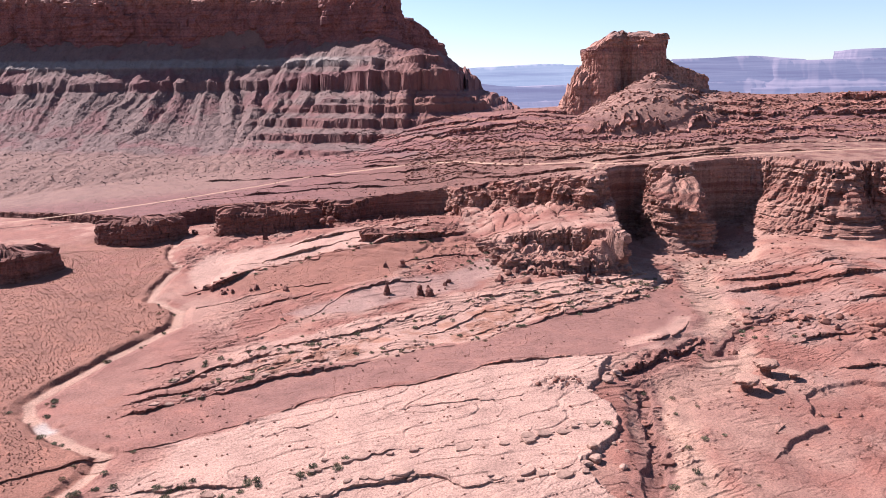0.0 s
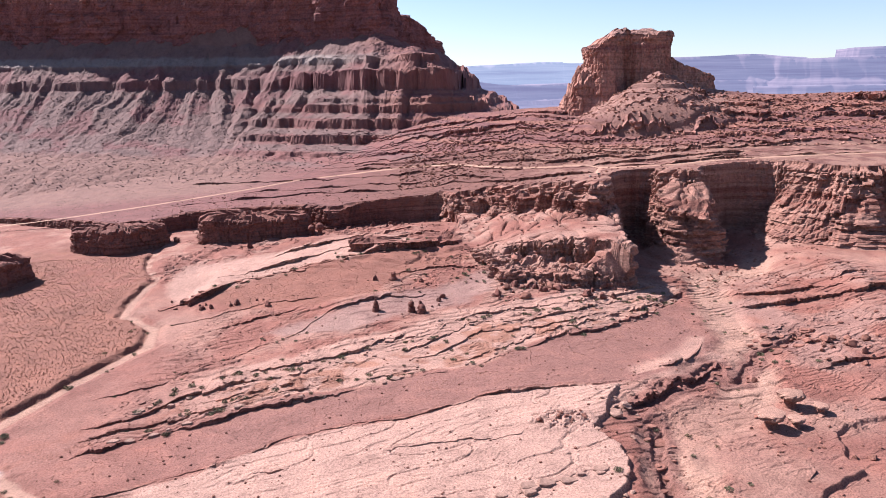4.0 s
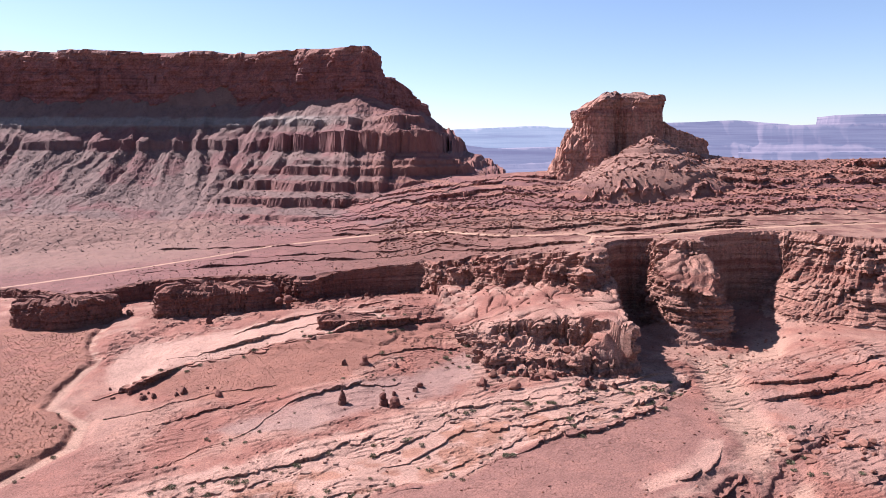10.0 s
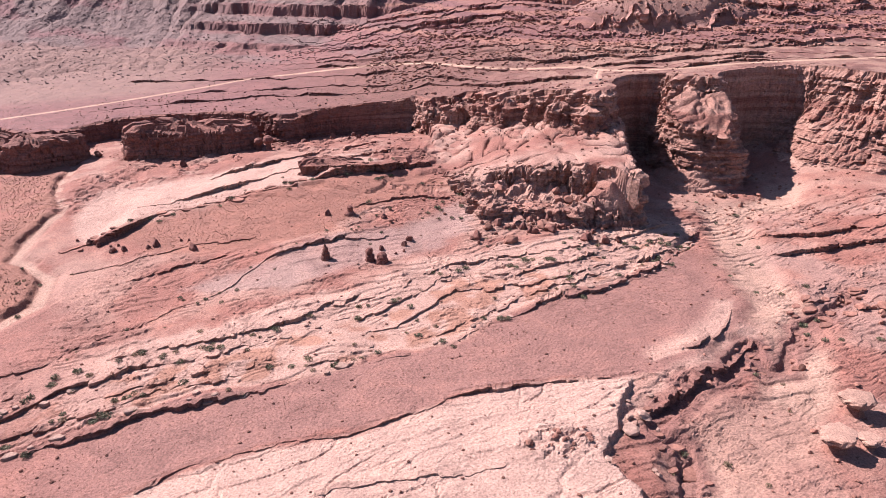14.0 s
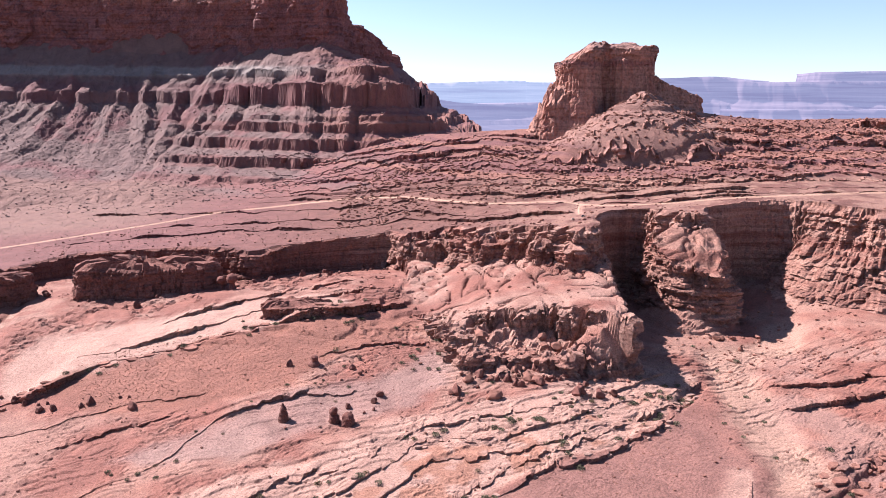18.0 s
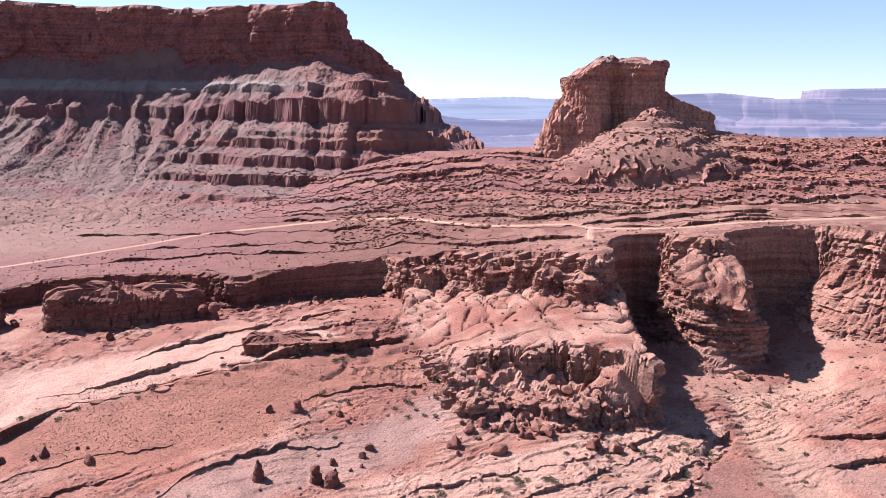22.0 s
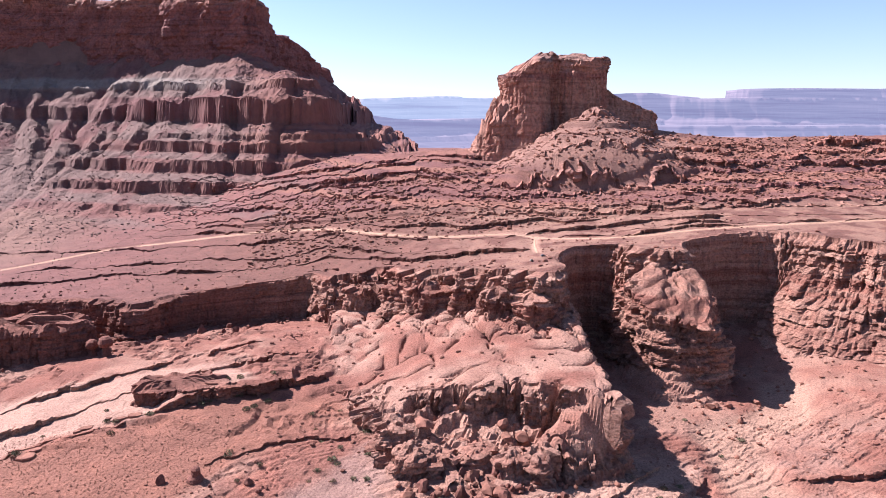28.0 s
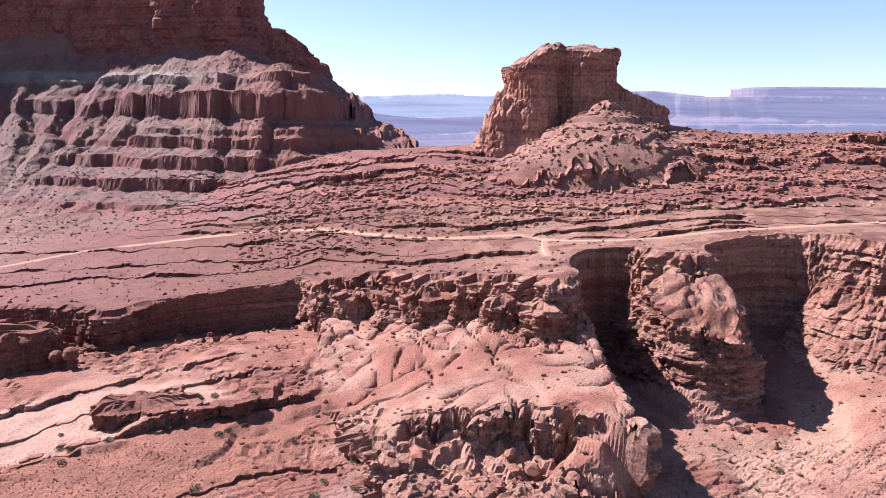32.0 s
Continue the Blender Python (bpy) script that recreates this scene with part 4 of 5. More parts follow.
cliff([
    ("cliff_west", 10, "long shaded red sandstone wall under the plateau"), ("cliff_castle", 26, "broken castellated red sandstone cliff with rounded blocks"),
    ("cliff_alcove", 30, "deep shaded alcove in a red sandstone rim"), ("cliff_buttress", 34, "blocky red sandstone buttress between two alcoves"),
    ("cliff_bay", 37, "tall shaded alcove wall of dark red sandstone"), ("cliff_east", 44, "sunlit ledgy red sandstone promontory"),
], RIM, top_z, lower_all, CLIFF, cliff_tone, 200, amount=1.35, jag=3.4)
cliff([("cliff_shoulder", 0, "rugged broken front of a pale slickrock shoulder")], SHOULDER, bench_z, low_z, CLIFF, shoulder_tone, 300, step=1.0, cap=6.0, layer=4.5, joint=9.0, cap_tone=ground_tone, amount=1.5, crumble=2.0, jag=3.2)

cliff([("cliff_pocket", 0, "shaded blocky scarp behind the shoulder's pocket")], [(a, b, 2, 1.1) for a, b in SCARP[2:-1]], lambda x, y: bench_z(x, y + 4), lambda x, y: bench_z(x, y - 4), CLIFF, shoulder_tone, 320, step=0.9, cap=3.0, layer=4.0, joint=8.0, cap_tone=ground_tone, amount=1.0, crumble=3.0, jag=1.5)


def mesa_tone(x, y, z, s):
    n = fbm(s, z, 60, 3, 131)
    # The maroon share puts the purple of haze into the wall's colour.
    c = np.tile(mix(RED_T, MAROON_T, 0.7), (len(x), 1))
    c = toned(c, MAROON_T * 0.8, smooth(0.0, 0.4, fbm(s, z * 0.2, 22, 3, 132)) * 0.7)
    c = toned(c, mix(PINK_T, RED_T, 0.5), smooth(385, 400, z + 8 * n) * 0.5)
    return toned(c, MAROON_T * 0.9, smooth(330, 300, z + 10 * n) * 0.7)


def mesa_foot(x, y):
    return np.minimum(ground_z(x, y), 320) - 25


face = [(a, b, 8, 0.8) for a, b in MESA_FACE]
cliff([("cliff_mesa", 0, "high shadowed dark red sandstone cliff of a broad mesa")], face, mesa_top, mesa_foot, MESA, mesa_tone, 400, step=4.0, cap=60.0, layer=17.0, joint=27.0, power=2.2, amount=2.4, crumble=12.0)


# ---- ledges: the broken fronts of the beds ----


def rock_ledge(bed, ground_of, tone_of, label, group, seed, x0, x1, step=1.2, layer=2.6, joint=6.0, amount=0.5, lean=0.8, mat=CLIFF, broken=0.9, piece=60.0):
    """The face of one bed: a band of blocks with an overhanging upper edge."""
    keep = (bed.x >= x0) & (bed.x <= x1) & (np.abs(np.gradient(bed.y, bed.x)) < 30)
    bx, by = bed.x[keep][::2], bed.y[keep][::2]
    s = np.r_[0, np.cumsum(np.hypot(np.diff(bx), np.diff(by)))]
    at = np.linspace(0, s[-1], max(8, int(s[-1] / step)))
    p = np.c_[np.interp(at, s, bx), np.interp(at, s, by)]
    n = outward(p, 4)
    zt = ground_of(p[:, 0], p[:, 1] + 3.2) + 0.25
    zb = np.minimum(ground_of(p[:, 0] + 1.5 * n[:, 0], p[:, 1] + 1.5 * n[:, 1] - 0.5), zt - 0.3) - 1.2
    tall = zt - zb
    rows = int(np.clip(np.percentile(tall, 90) / step, 4, 26))
    v = np.linspace(1, 0, rows)[:, None]
    z = zb + tall * v
    size = np.clip((tall - 1.2) / 7, 0.08, 1.4)
    d = lean * size * (2.2 * v - 0.6) + amount * size * relief(at[None] + 0 * v, z, np.full(z.shape, broken), seed, layer, joint)
    x, y = p[:, 0] + n[:, 0] * d, p[:, 1] + n[:, 1] * d
    cx = np.stack([p[:, 0], p[:, 0]])
    cy = np.stack([p[:, 1] + 6.5, p[:, 1] + 2.6])
    cz = np.stack([ground_of(cx[0], cy[0]) - 0.7, ground_of(cx[1], cy[1]) + 0.2])
    z = np.concatenate([cz, z])
    verts = np.stack([np.concatenate([cx, x]), np.concatenate([cy, y]), z], -1)
    tones = tone_of(verts[..., 0].ravel(), verts[..., 1].ravel(), verts[..., 2].ravel()).reshape(verts.shape)
    middle = len(p) // 2
    root = tagged(new("rock_ledge"), label, "rock ledge", group)
    root.location = (p[middle, 0], p[middle, 1], zb[middle])
    verts = verts - np.array(root.location)
    cuts, r = [0], random.Random(seed)
    while cuts[-1] < len(p) - 1:
        cuts.append(min(len(p) - 1, cuts[-1] + max(4, int(r.uniform(0.6, 1.5) * piece / step))))
    for a, b in zip(cuts[:-1], cuts[1:]):
        if (tall[a : b + 1] > 1.75).any():
            block = verts[:, a : b + 1]
            part("block", mesh_from("block", block.reshape(-1, 3), grid_faces(*block.shape[:2])[:, ::-1], mat, tones[:, a : b + 1].reshape(-1, 3), flat=True), root)
    return root


for k, (bed, drop, reach, seed) in enumerate(LOW_BEDS):
    rock_ledge(bed, lower_all, ground_tone, "broken front edge of a low slickrock ledge" if drop < 5 else "tall shaded front of a pale slickrock bench", "ledges of the flats", seed, -1e4, 1e4, 0.8, 1.5, 4.0, 0.55, piece=16.0)
for k, (bed, tall, reach, seed) in enumerate(FLAT_BEDS):
    rock_ledge(bed, top_z, top_tone, "low broken ledge across the red plateau", "ledges of the plateau", seed, -500, 620, 1.3, 2.0, 6.0, 0.6)
for k, bed in enumerate(TIER_BEDS):
    rock_ledge(bed, top_z, top_tone, "long dark red ledge of the stepped ridge", "ledges of the ridge", 600 + 7 * k, -200, 900, 1.7, 3.6, 9.0, 1.15, mat=MESA)

# ---- standing rocks ----


def standing_rock(name, outline, z_foot, z_top, mat, tone_of, seed, step, layer, joint, broken, flare=2.0, dome=0.1, power=1.5, amount=1.0, top_of=None, sink=2.0, lean_of=None):
    """A mass of rock with an outline (counter-clockwise, from its far side), steep sides and a rough top: one mesh."""
    line = np.array(outline + outline[:1], float)
    p, s = spaced(np.c_[line, np.full((len(line), 2), (flare, broken))], step)
    p, s = p[:-1], s[:-1]
    if lean_of:
        p[:, 2] *= lean_of(p[:, 0])
    n = outward(np.concatenate([p[-8:], p, p[:8]]), 3)[8:-8]
    mid = p[:, :2].mean(0)
    stub = hashed(np.floor(s / joint), s * 0, s * 0, seed + 8)
    zt = top_of(p[:, 0], p[:, 1]) if top_of else np.full(len(p), float(z_top))
    zb = (z_foot(p[:, 0] + n[:, 0] * flare, p[:, 1] + n[:, 1] * flare) if callable(z_foot) else np.full(len(p), float(z_foot))) - sink
    height = (zt - zb).max()
    zt = zt - 0.22 * height * broken * stub * (dome > 0.05)
    rows = int(np.clip(height / step, 5, 90))
    v = np.linspace(0, 1, rows)[:, None]
    z = zb + (zt - zb) * v
    d = p[:, 2] * (1 - v) ** power + amount * relief(s[None] + 0 * v, z, p[:, 3][None] + 0 * v, seed, layer, joint) * smooth(1.0, 0.93, v)
    x, y = p[:, 0] + n[:, 0] * d, p[:, 1] + n[:, 1] * d
    tx, ty, tz = [], [], []
    for f in (0.97, 0.92, 0.86, 0.79, 0.72, 0.65, 0.58, 0.5, 0.42, 0.34, 0.26, 0.18, 0.1, 0.02) if dome < 0.05 else (0.9, 0.78, 0.6, 0.4, 0.2, 0.03):
        cx, cy = mid[0] + (p[:, 0] - mid[0]) * f, mid[1] + (p[:, 1] - mid[1]) * f
        zz = mix(zt.mean(), zt, f**3) if not top_of else top_of(cx, cy)
        rough = 0.09 * height * np.round(1.5 * noise2(cx / joint, cy / joint, seed + 2)) * (dome > 0.05)
        tx.append(cx), ty.append(cy), tz.append(zz + dome * height * (1 - f * f) + rough + 0.03 * layer * fbm(cx, cy, layer, 3, seed))
    x, y, z = np.concatenate([x, tx]), np.concatenate([y, ty]), np.concatenate([z, tz])
    verts = np.stack([x, y, z], -1).reshape(-1, 3)
    tones = tone_of(verts[:, 0], verts[:, 1], verts[:, 2], np.tile(s, len(z))) if tone_of else None
    return new(name, mesh_from(name, verts, grid_faces(*x.shape, loop=True), mat, tones, flat=True))


def butte_tone(x, y, z, s):
    n = fbm(s, z, 25, 3, 141)
    c = np.tile(mix(RED_T, PINK_T, 0.8), (len(x), 1))
    c = toned(c, RED_T, smooth(0.0, 0.5, fbm(s, z * 0.12, 8, 3, 142)) * 0.7)
    c = toned(c, MAROON_T, smooth(6, 2, np.abs(z - 246 - 3 * n)) * 0.6)
    return toned(c, mix(TALUS_T, PINK_T, 0.3), smooth(262, 268, z + 3 * n) * 0.8)


def butte_top(x, y):
    return 243 + 24 * smooth(264, 316, x) + 2 * np.round(2 * noise2(x / 11, y / 11, 506))


def butte_crown(x, y):
    return butte_top(x, y) + 2 + 7 * smooth(1396, 1364, y) * smooth(1303, 1326, y) * smooth(280, 320, x) * smooth(412, 372, x)


butte = tagged(new("butte"), "tall red sandstone butte with a flat pale caprock", "butte")
butte.location = (338, 1348, 150)
BUTTE = [(336, 1405), (288, 1394), (270, 1366), (263, 1340), (266, 1316), (280, 1298), (298, 1296), (316, 1304), (330, 1330), (352, 1308), (385, 1302), (408, 1314), (414, 1350), (396, 1392)]
wall = standing_rock("wall", BUTTE, lambda x, y: ground_z(x, y) - 8, 0, MESA, butte_tone, 500, 1.7, 34.0, 5.5, 0.6, flare=5, dome=0.01, power=2.2, amount=1.25, top_of=lambda x, y: butte_top(x, y) - 8, lean_of=lambda x: 1 + 4.5 * smooth(326, 268, x))
caprock = standing_rock("caprock", [(338 + (a - 338) * 1.03, 1348 + (b - 1348) * 1.04) for a, b in BUTTE], lambda x, y: butte_top(x, y) - 14, 0, MESA, butte_tone, 503, 1.5, 4.0, 8.0, 0.7, flare=-2, dome=0.01, amount=0.9, top_of=butte_crown)
spur = standing_rock("spur", [(420, 1372), (404, 1350), (412, 1332), (440, 1336), (470, 1342), (496, 1346), (502, 1356), (480, 1364), (450, 1370)], lambda x, y: ground_z(x, y) - 6, 210, MESA, butte_tone, 508, 1.8, 8.0, 7.0, 0.8, flare=12, dome=0.02, top_of=lambda x, y: np.interp(x, [404, 420, 450, 480, 502], [238, 226, 212, 203, 196]) + 3 * np.round(2 * noise2(x / 7, y / 9, 9)) * 0.5)
fin = standing_rock("fin", [(282, 1352), (254, 1350), (232, 1338), (228, 1322), (238, 1308), (262, 1304), (280, 1318)], lambda x, y: ground_z(x, y) - 6, 212, MESA, butte_tone, 505, 1.8, 9.0, 7.0, 0.8, flare=14, dome=0.12, top_of=lambda x, y: mix(172, 216, smooth(226, 276, x)) + 8 * np.round(2 * noise2(x / 9, y / 9, 7)) * 0.5)
for ob, label in ((wall, ""), (caprock, "pale weathered caprock"), (fin, "slender rock fin"), (spur, "sloping dark rock spur")):
    ob.parent, ob.matrix_parent_inverse = butte, Matrix.Translation(-butte.location)
    tagged(ob, label)

# These western blocks take the wall's toned-in shade from cliff_tone.
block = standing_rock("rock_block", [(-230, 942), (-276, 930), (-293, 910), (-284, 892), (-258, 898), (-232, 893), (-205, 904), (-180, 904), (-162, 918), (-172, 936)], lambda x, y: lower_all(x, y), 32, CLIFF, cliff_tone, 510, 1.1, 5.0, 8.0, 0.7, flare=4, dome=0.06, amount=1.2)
tagged(block, "long free-standing block of dark red sandstone, shade in its tone", "rock")
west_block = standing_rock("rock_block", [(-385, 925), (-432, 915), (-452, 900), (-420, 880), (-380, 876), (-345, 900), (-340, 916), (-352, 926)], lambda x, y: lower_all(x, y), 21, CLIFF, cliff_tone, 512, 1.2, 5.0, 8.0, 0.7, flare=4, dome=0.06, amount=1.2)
tagged(west_block, "low free-standing block of dark red sandstone, shade in its tone", "rock")
for outline, top, seed, label in (
    ([(300, 884), (276, 880), (264, 852), (266, 838), (275, 822), (281, 826), (290, 810), (302, 816), (308, 832), (314, 866)], lambda x, y: np.interp(y + 0.3 * (x - 290), [810, 830, 850, 872], [38, 52, 61, 69]) + 6 * np.abs(noise2(x / 7, y / 8, 545)) + 2 * fbm(x, y, 9, 3, 547), 541, "jointed stepped nose of a red sandstone buttress"),
    ([(284, 944), (268, 934), (264, 904), (266, 878), (276, 858), (286, 876), (292, 920)], lambda x, y: np.interp(y, [850, 880, 930], [26, 40, 45]) + 2.0 * fbm(x, y, 9, 3, 546), 544, "low bedded shoulder of a red sandstone buttress"),
):
    tagged(standing_rock("cliff_step", outline, lambda x, y: lower_all(x, y), 0, CLIFF, cliff_tone, seed, 1.0, 4.5, 7.0, 1.1, flare=11, dome=0.03, power=1.3, amount=1.4, top_of=top), label, "cliff", kind="structure")
tagged(standing_rock("rock_block", [(-470, 800), (-520, 798), (-548, 770), (-520, 742), (-476, 736), (-446, 752), (-440, 784)], lambda x, y: lower_all(x, y), 12, CLIFF, cliff_tone, 518, 1.2, 5.0, 8.0, 0.7, flare=5, dome=0.06, amount=1.2), "dark red sandstone block at the edge of the sandy flat, shade in its tone", "rock")
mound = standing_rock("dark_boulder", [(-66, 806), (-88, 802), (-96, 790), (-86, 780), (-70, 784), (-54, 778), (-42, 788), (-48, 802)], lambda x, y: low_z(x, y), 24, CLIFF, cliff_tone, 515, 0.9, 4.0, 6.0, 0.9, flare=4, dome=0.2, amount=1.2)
tagged(mound, "low dark red outcrop on pale slickrock, shade in its tone", "rock")

# lumps of rock before the castle's wall
for k, (x, y, wide, deep, turn, tall) in enumerate(((30, 972, 9, 7, 10, 17), (56, 952, 13, 8, -15, 22), (84, 926, 10, 8, 30, 20), (106, 902, 15, 9, -35, 24), (130, 880, 9, 8, 20, 21), (150, 846, 13, 8, -30, 20), (172, 828, 9, 7, -10, 18))):
    ring = [(x + wide * (1 + 0.2 * math.sin(3 * a + k)) * math.cos(a + radians(turn)), y + deep * (1 + 0.2 * math.sin(4 * a + 2 * k)) * math.sin(a + radians(turn))) for a in (j * math.tau / 12 for j in range(12))]
    foot = float(lower_all(np.array([float(x)]), np.array([float(y)]))[0])
    tagged(standing_rock("rock_tower", ring, lambda x, y: lower_all(x, y), foot + tall, CLIFF, cliff_tone, 570 + 3 * k, 0.9, 4.5, 6.0, 1.0, flare=4, dome=0.12, amount=1.2), "rounded red sandstone bastion before a broken cliff", "rock", "bastions of the castle")

# towers and ribs of rock round the pocket of the shoulder
for k, (x, y, wide, deep, turn, tall) in enumerate(((70, 698, 8, 6, 20, 13), (61, 716, 6, 9, -10, 16), (84, 694, 6, 5, 40, 9), (104, 702, 7, 5, 5, 8), (122, 690, 5, 8, -30, 12), (136, 686, 5, 9, -35, 15), (112, 714, 6, 4, 10, 7), (94, 716, 6, 5, -20, 6))):
    ring = []
    for j in range(11):
        a = j * math.tau / 11
        r = 1 + 0.22 * math.sin(3 * a + 2.1 * k) + 0.12 * math.sin(5 * a + k)
        u, v = wide * r * math.cos(a), deep * r * math.sin(a)
        c, q = math.cos(radians(turn)), math.sin(radians(turn))
        ring.append((x + c * u - q * v, y + q * u + c * v))
    foot = float(low_z(np.array([float(x)]), np.array([float(y)]))[0])
    tower = standing_rock("rock_tower", ring, lambda x, y: low_z(x, y), foot + tall, CLIFF, shoulder_tone, 530 + 3 * k, 0.8, 3.6, 4.5, 0.9, flare=3, dome=0.1, amount=1.0)
    tagged(tower, "rounded tower of jointed red rock before the shoulder" if tall > 12 else "low knob of jointed red rock in the pocket", "rock", "towers of the pocket")


def lumpy(name, mat, seed, size=(1, 1, 1), rough=0.22, cuts=2, flat_foot=True):
    """An angular rock: a faceted ball pushed in and out by noise."""
    bm = bmesh.new()
    bmesh.ops.create_icosphere(bm, subdivisions=cuts, radius=1.0)
    r = random.Random(seed)
    planes = [(Vector((r.uniform(-1, 1), r.uniform(-1, 1), r.uniform(-0.6, 1))).normalized(), r.uniform(0.5, 0.82)) for _ in range(11)]
    for v in bm.verts:
        co = v.co.copy()
        for nrm, off in planes:
            over = co.dot(nrm) - off
            if over > 0:
                co -= nrm * over
        co *= 1 + rough * noise.noise(co * 1.7 + Vector((seed * 3.1, 0, 0))) + 0.08 * noise.noise(co * 5 + Vector((0, seed * 1.7, 0)))
        v.co = Vector((co.x * size[0], co.y * size[1], max(co.z, -0.55 if flat_foot else -1) * size[2]))
    return bm_mesh(name, bm, mat, flat=True)


def plate(name, mat, seed, sides=9):
    """A slab of bedded rock with a chipped outline and a worn upper edge."""
    r = random.Random(seed)
    bm = bmesh.new()
    rings = []
    prof = [(1.0, -0.5), (1.04, 0.05), (1.0, 0.36), (0.9, 0.5)]
    radii = [r.uniform(0.72, 1.12) for _ in range(sides)]
    for f, z in prof:
        rings.append([bm.verts.new((radii[k] * f * math.cos(k * math.tau / sides) * r.uniform(0.96, 1.04), 0.7 * radii[k] * f * math.sin(k * math.tau / sides) * r.uniform(0.96, 1.04), z + r.uniform(-0.07, 0.07))) for k in range(sides)])
    for a, b in zip(rings[:-1], rings[1:]):
        for k in range(sides):
            bm.faces.new((a[k], a[(k + 1) % sides], b[(k + 1) % sides], b[k]))
    mid = bm.verts.new((0, 0, 0.52))
    for k in range(sides):
        bm.faces.new((rings[-1][k], rings[-1][(k + 1) % sides], mid))
    return bm_mesh(name, bm, mat, flat=True)


def spin(name, profile, mat, seed, sides=18, wob=0.16):
    """A weathered pillar: rings of a profile (height, radius), pushed about by noise."""
    rows = []
    for z, rad in profile:
        ang = np.linspace(0, math.tau, sides, endpoint=False)
        f = 1 + wob * np.array([noise.noise(Vector((1.4 * math.cos(a), 1.4 * math.sin(a), z * 0.45 + seed))) for a in ang]) + 0.5 * wob * np.array([noise.noise(Vector((4 * math.cos(a), 4 * math.sin(a), z * 1.6 + seed))) for a in ang])
        rows.append(np.stack([rad * f * np.cos(ang) + wob * math.sin(z * 0.7 + seed), rad * f * np.sin(ang) + wob * math.cos(z * 0.9 + seed), np.full(sides, z)], -1))
    verts = np.concatenate(rows)
    return mesh_from(name, verts, grid_faces(len(rows), sides, loop=True), mat, flat=True)


def on_ground(x, y):
    return float(ground_z(np.array([x]), np.array([y]))[0])


def set_down(x, y, lift=0.0, turn=0.0, size=1.0):
    return pose(x, y, on_ground(x, y) + lift, 0, 0, turn) @ Matrix.Diagonal((size, size, size, 1))


def thing(name, me, m, label, category, group=""):
    ob = new(name, me)
    ob.matrix_basis = m
    return tagged(ob, label, category, group)


# pillars on the grey flat
thing("hoodoo", spin("hoodoo", [(-1, 3.6), (0, 3.4), (1.5, 3.1), (3, 2.8), (4.5, 2.9), (5.4, 2.3), (6.2, 2.0), (7.2, 2.2), (8.4, 1.7), (9.4, 1.0), (10.4, 0.75), (11.2, 0.3), (11.3, 0.02)], DARKROCK, 3), set_down(-53, 632), "slender dark red hoodoo on a grey flat", "hoodoo")
thing("hoodoo", spin("hoodoo", [(-1, 3.8), (0, 3.7), (2, 3.3), (4, 2.9), (5, 2.1), (6, 2.6), (7.5, 2.7), (8.6, 2.0), (9.6, 1.2), (9.9, 0.02)], DARKROCK, 7, wob=0.3), set_down(-22, 628), "stout dark red hoodoo with a knobbed head", "hoodoo", "hoodoo cluster")
thing("hoodoo", spin("hoodoo", [(-1, 4.6), (0, 4.5), (2, 4.2), (3.6, 3.4), (5, 3.4), (6.6, 2.7), (7.6, 1.4), (8, 0.02)], DARKROCK, 12, wob=0.3), set_down(-13, 624), "squat lumpy dark red hoodoo", "hoodoo", "hoodoo cluster")
thing("hoodoo", spin("hoodoo", [(-1, 4.4), (0, 4.2), (1.4, 3.8), (2.8, 2.4), (4.5, 2.2), (6, 2.5), (7, 1.7), (7.6, 0.02)], DARKROCK, 17, wob=0.25), set_down(-42, 700), "small dark red hoodoo on a broad foot", "hoodoo")
balanced = [("balanced_rock", -157, 905, 5.0, 13), ("balanced_rock", -146, 902, 5.6, 15)]
for k, (name, x, y, rad, tall) in enumerate(balanced):
    stand = tagged(new(name), "balanced dark red rock on a narrow stem", "balanced rock", "balanced pair")
    stand.matrix_basis = set_down(x, y)
    part("stem", spin("stem", [(-2, rad * 0.9), (0, rad * 0.7), (tall * 0.3, rad * 0.45), (tall * 0.5, rad * 0.42), (tall * 0.56, 0.02)], DARKROCK, 21 + k), stand)
    part("head", spin("head", [(tall * 0.42, rad * 0.3), (tall * 0.5, rad * 0.8), (tall * 0.7, rad), (tall * 0.9, rad * 0.8), (tall, rad * 0.4), (tall * 1.02, 0.02)], DARKROCK, 31 + k, wob=0.28), stand)

# cap rocks on soft stems by the dry wash
for k, (x, y, rad, tall) in enumerate(((221, 452, 7.2, 9.5), (196, 424, 7.5, 9.0), (236, 444, 4.5, 5), (212, 426, 4.6, 5.5))):
    cap = tagged(new("mushroom_rock"), "flat pale caprock on a soft red stem" if k < 2 else "small flat caprock on a red stem", "mushroom rock", "cap rocks by the wash")
    cap.matrix_basis = set_down(x, y, 0, 40 * k)
    part("stem", spin("stem", [(-2, rad * 0.8), (0, rad * 0.62), (tall * 0.25, rad * 0.46), (tall * 0.5, rad * 0.5), (tall * 0.7, rad * 0.55), (tall * 0.71, 0.02)], BOULDER, 41 + k), cap)
    top = part("cap", spin("cap", [(tall * 0.52, rad * 0.3), (tall * 0.58, rad * 0.88), (tall * 0.7, rad * 0.97), (tall * 0.72, rad * 0.9), (tall * 0.76, rad * 1.02), (tall * 0.9, rad * 1.05), (tall * 0.99, rad * 0.95), (tall * 1.03, rad * 0.6), (tall * 1.04, 0.02)], GRAYCAP, 51 + k, sides=26, wob=0.3), cap, "flat grey-pink caprock")

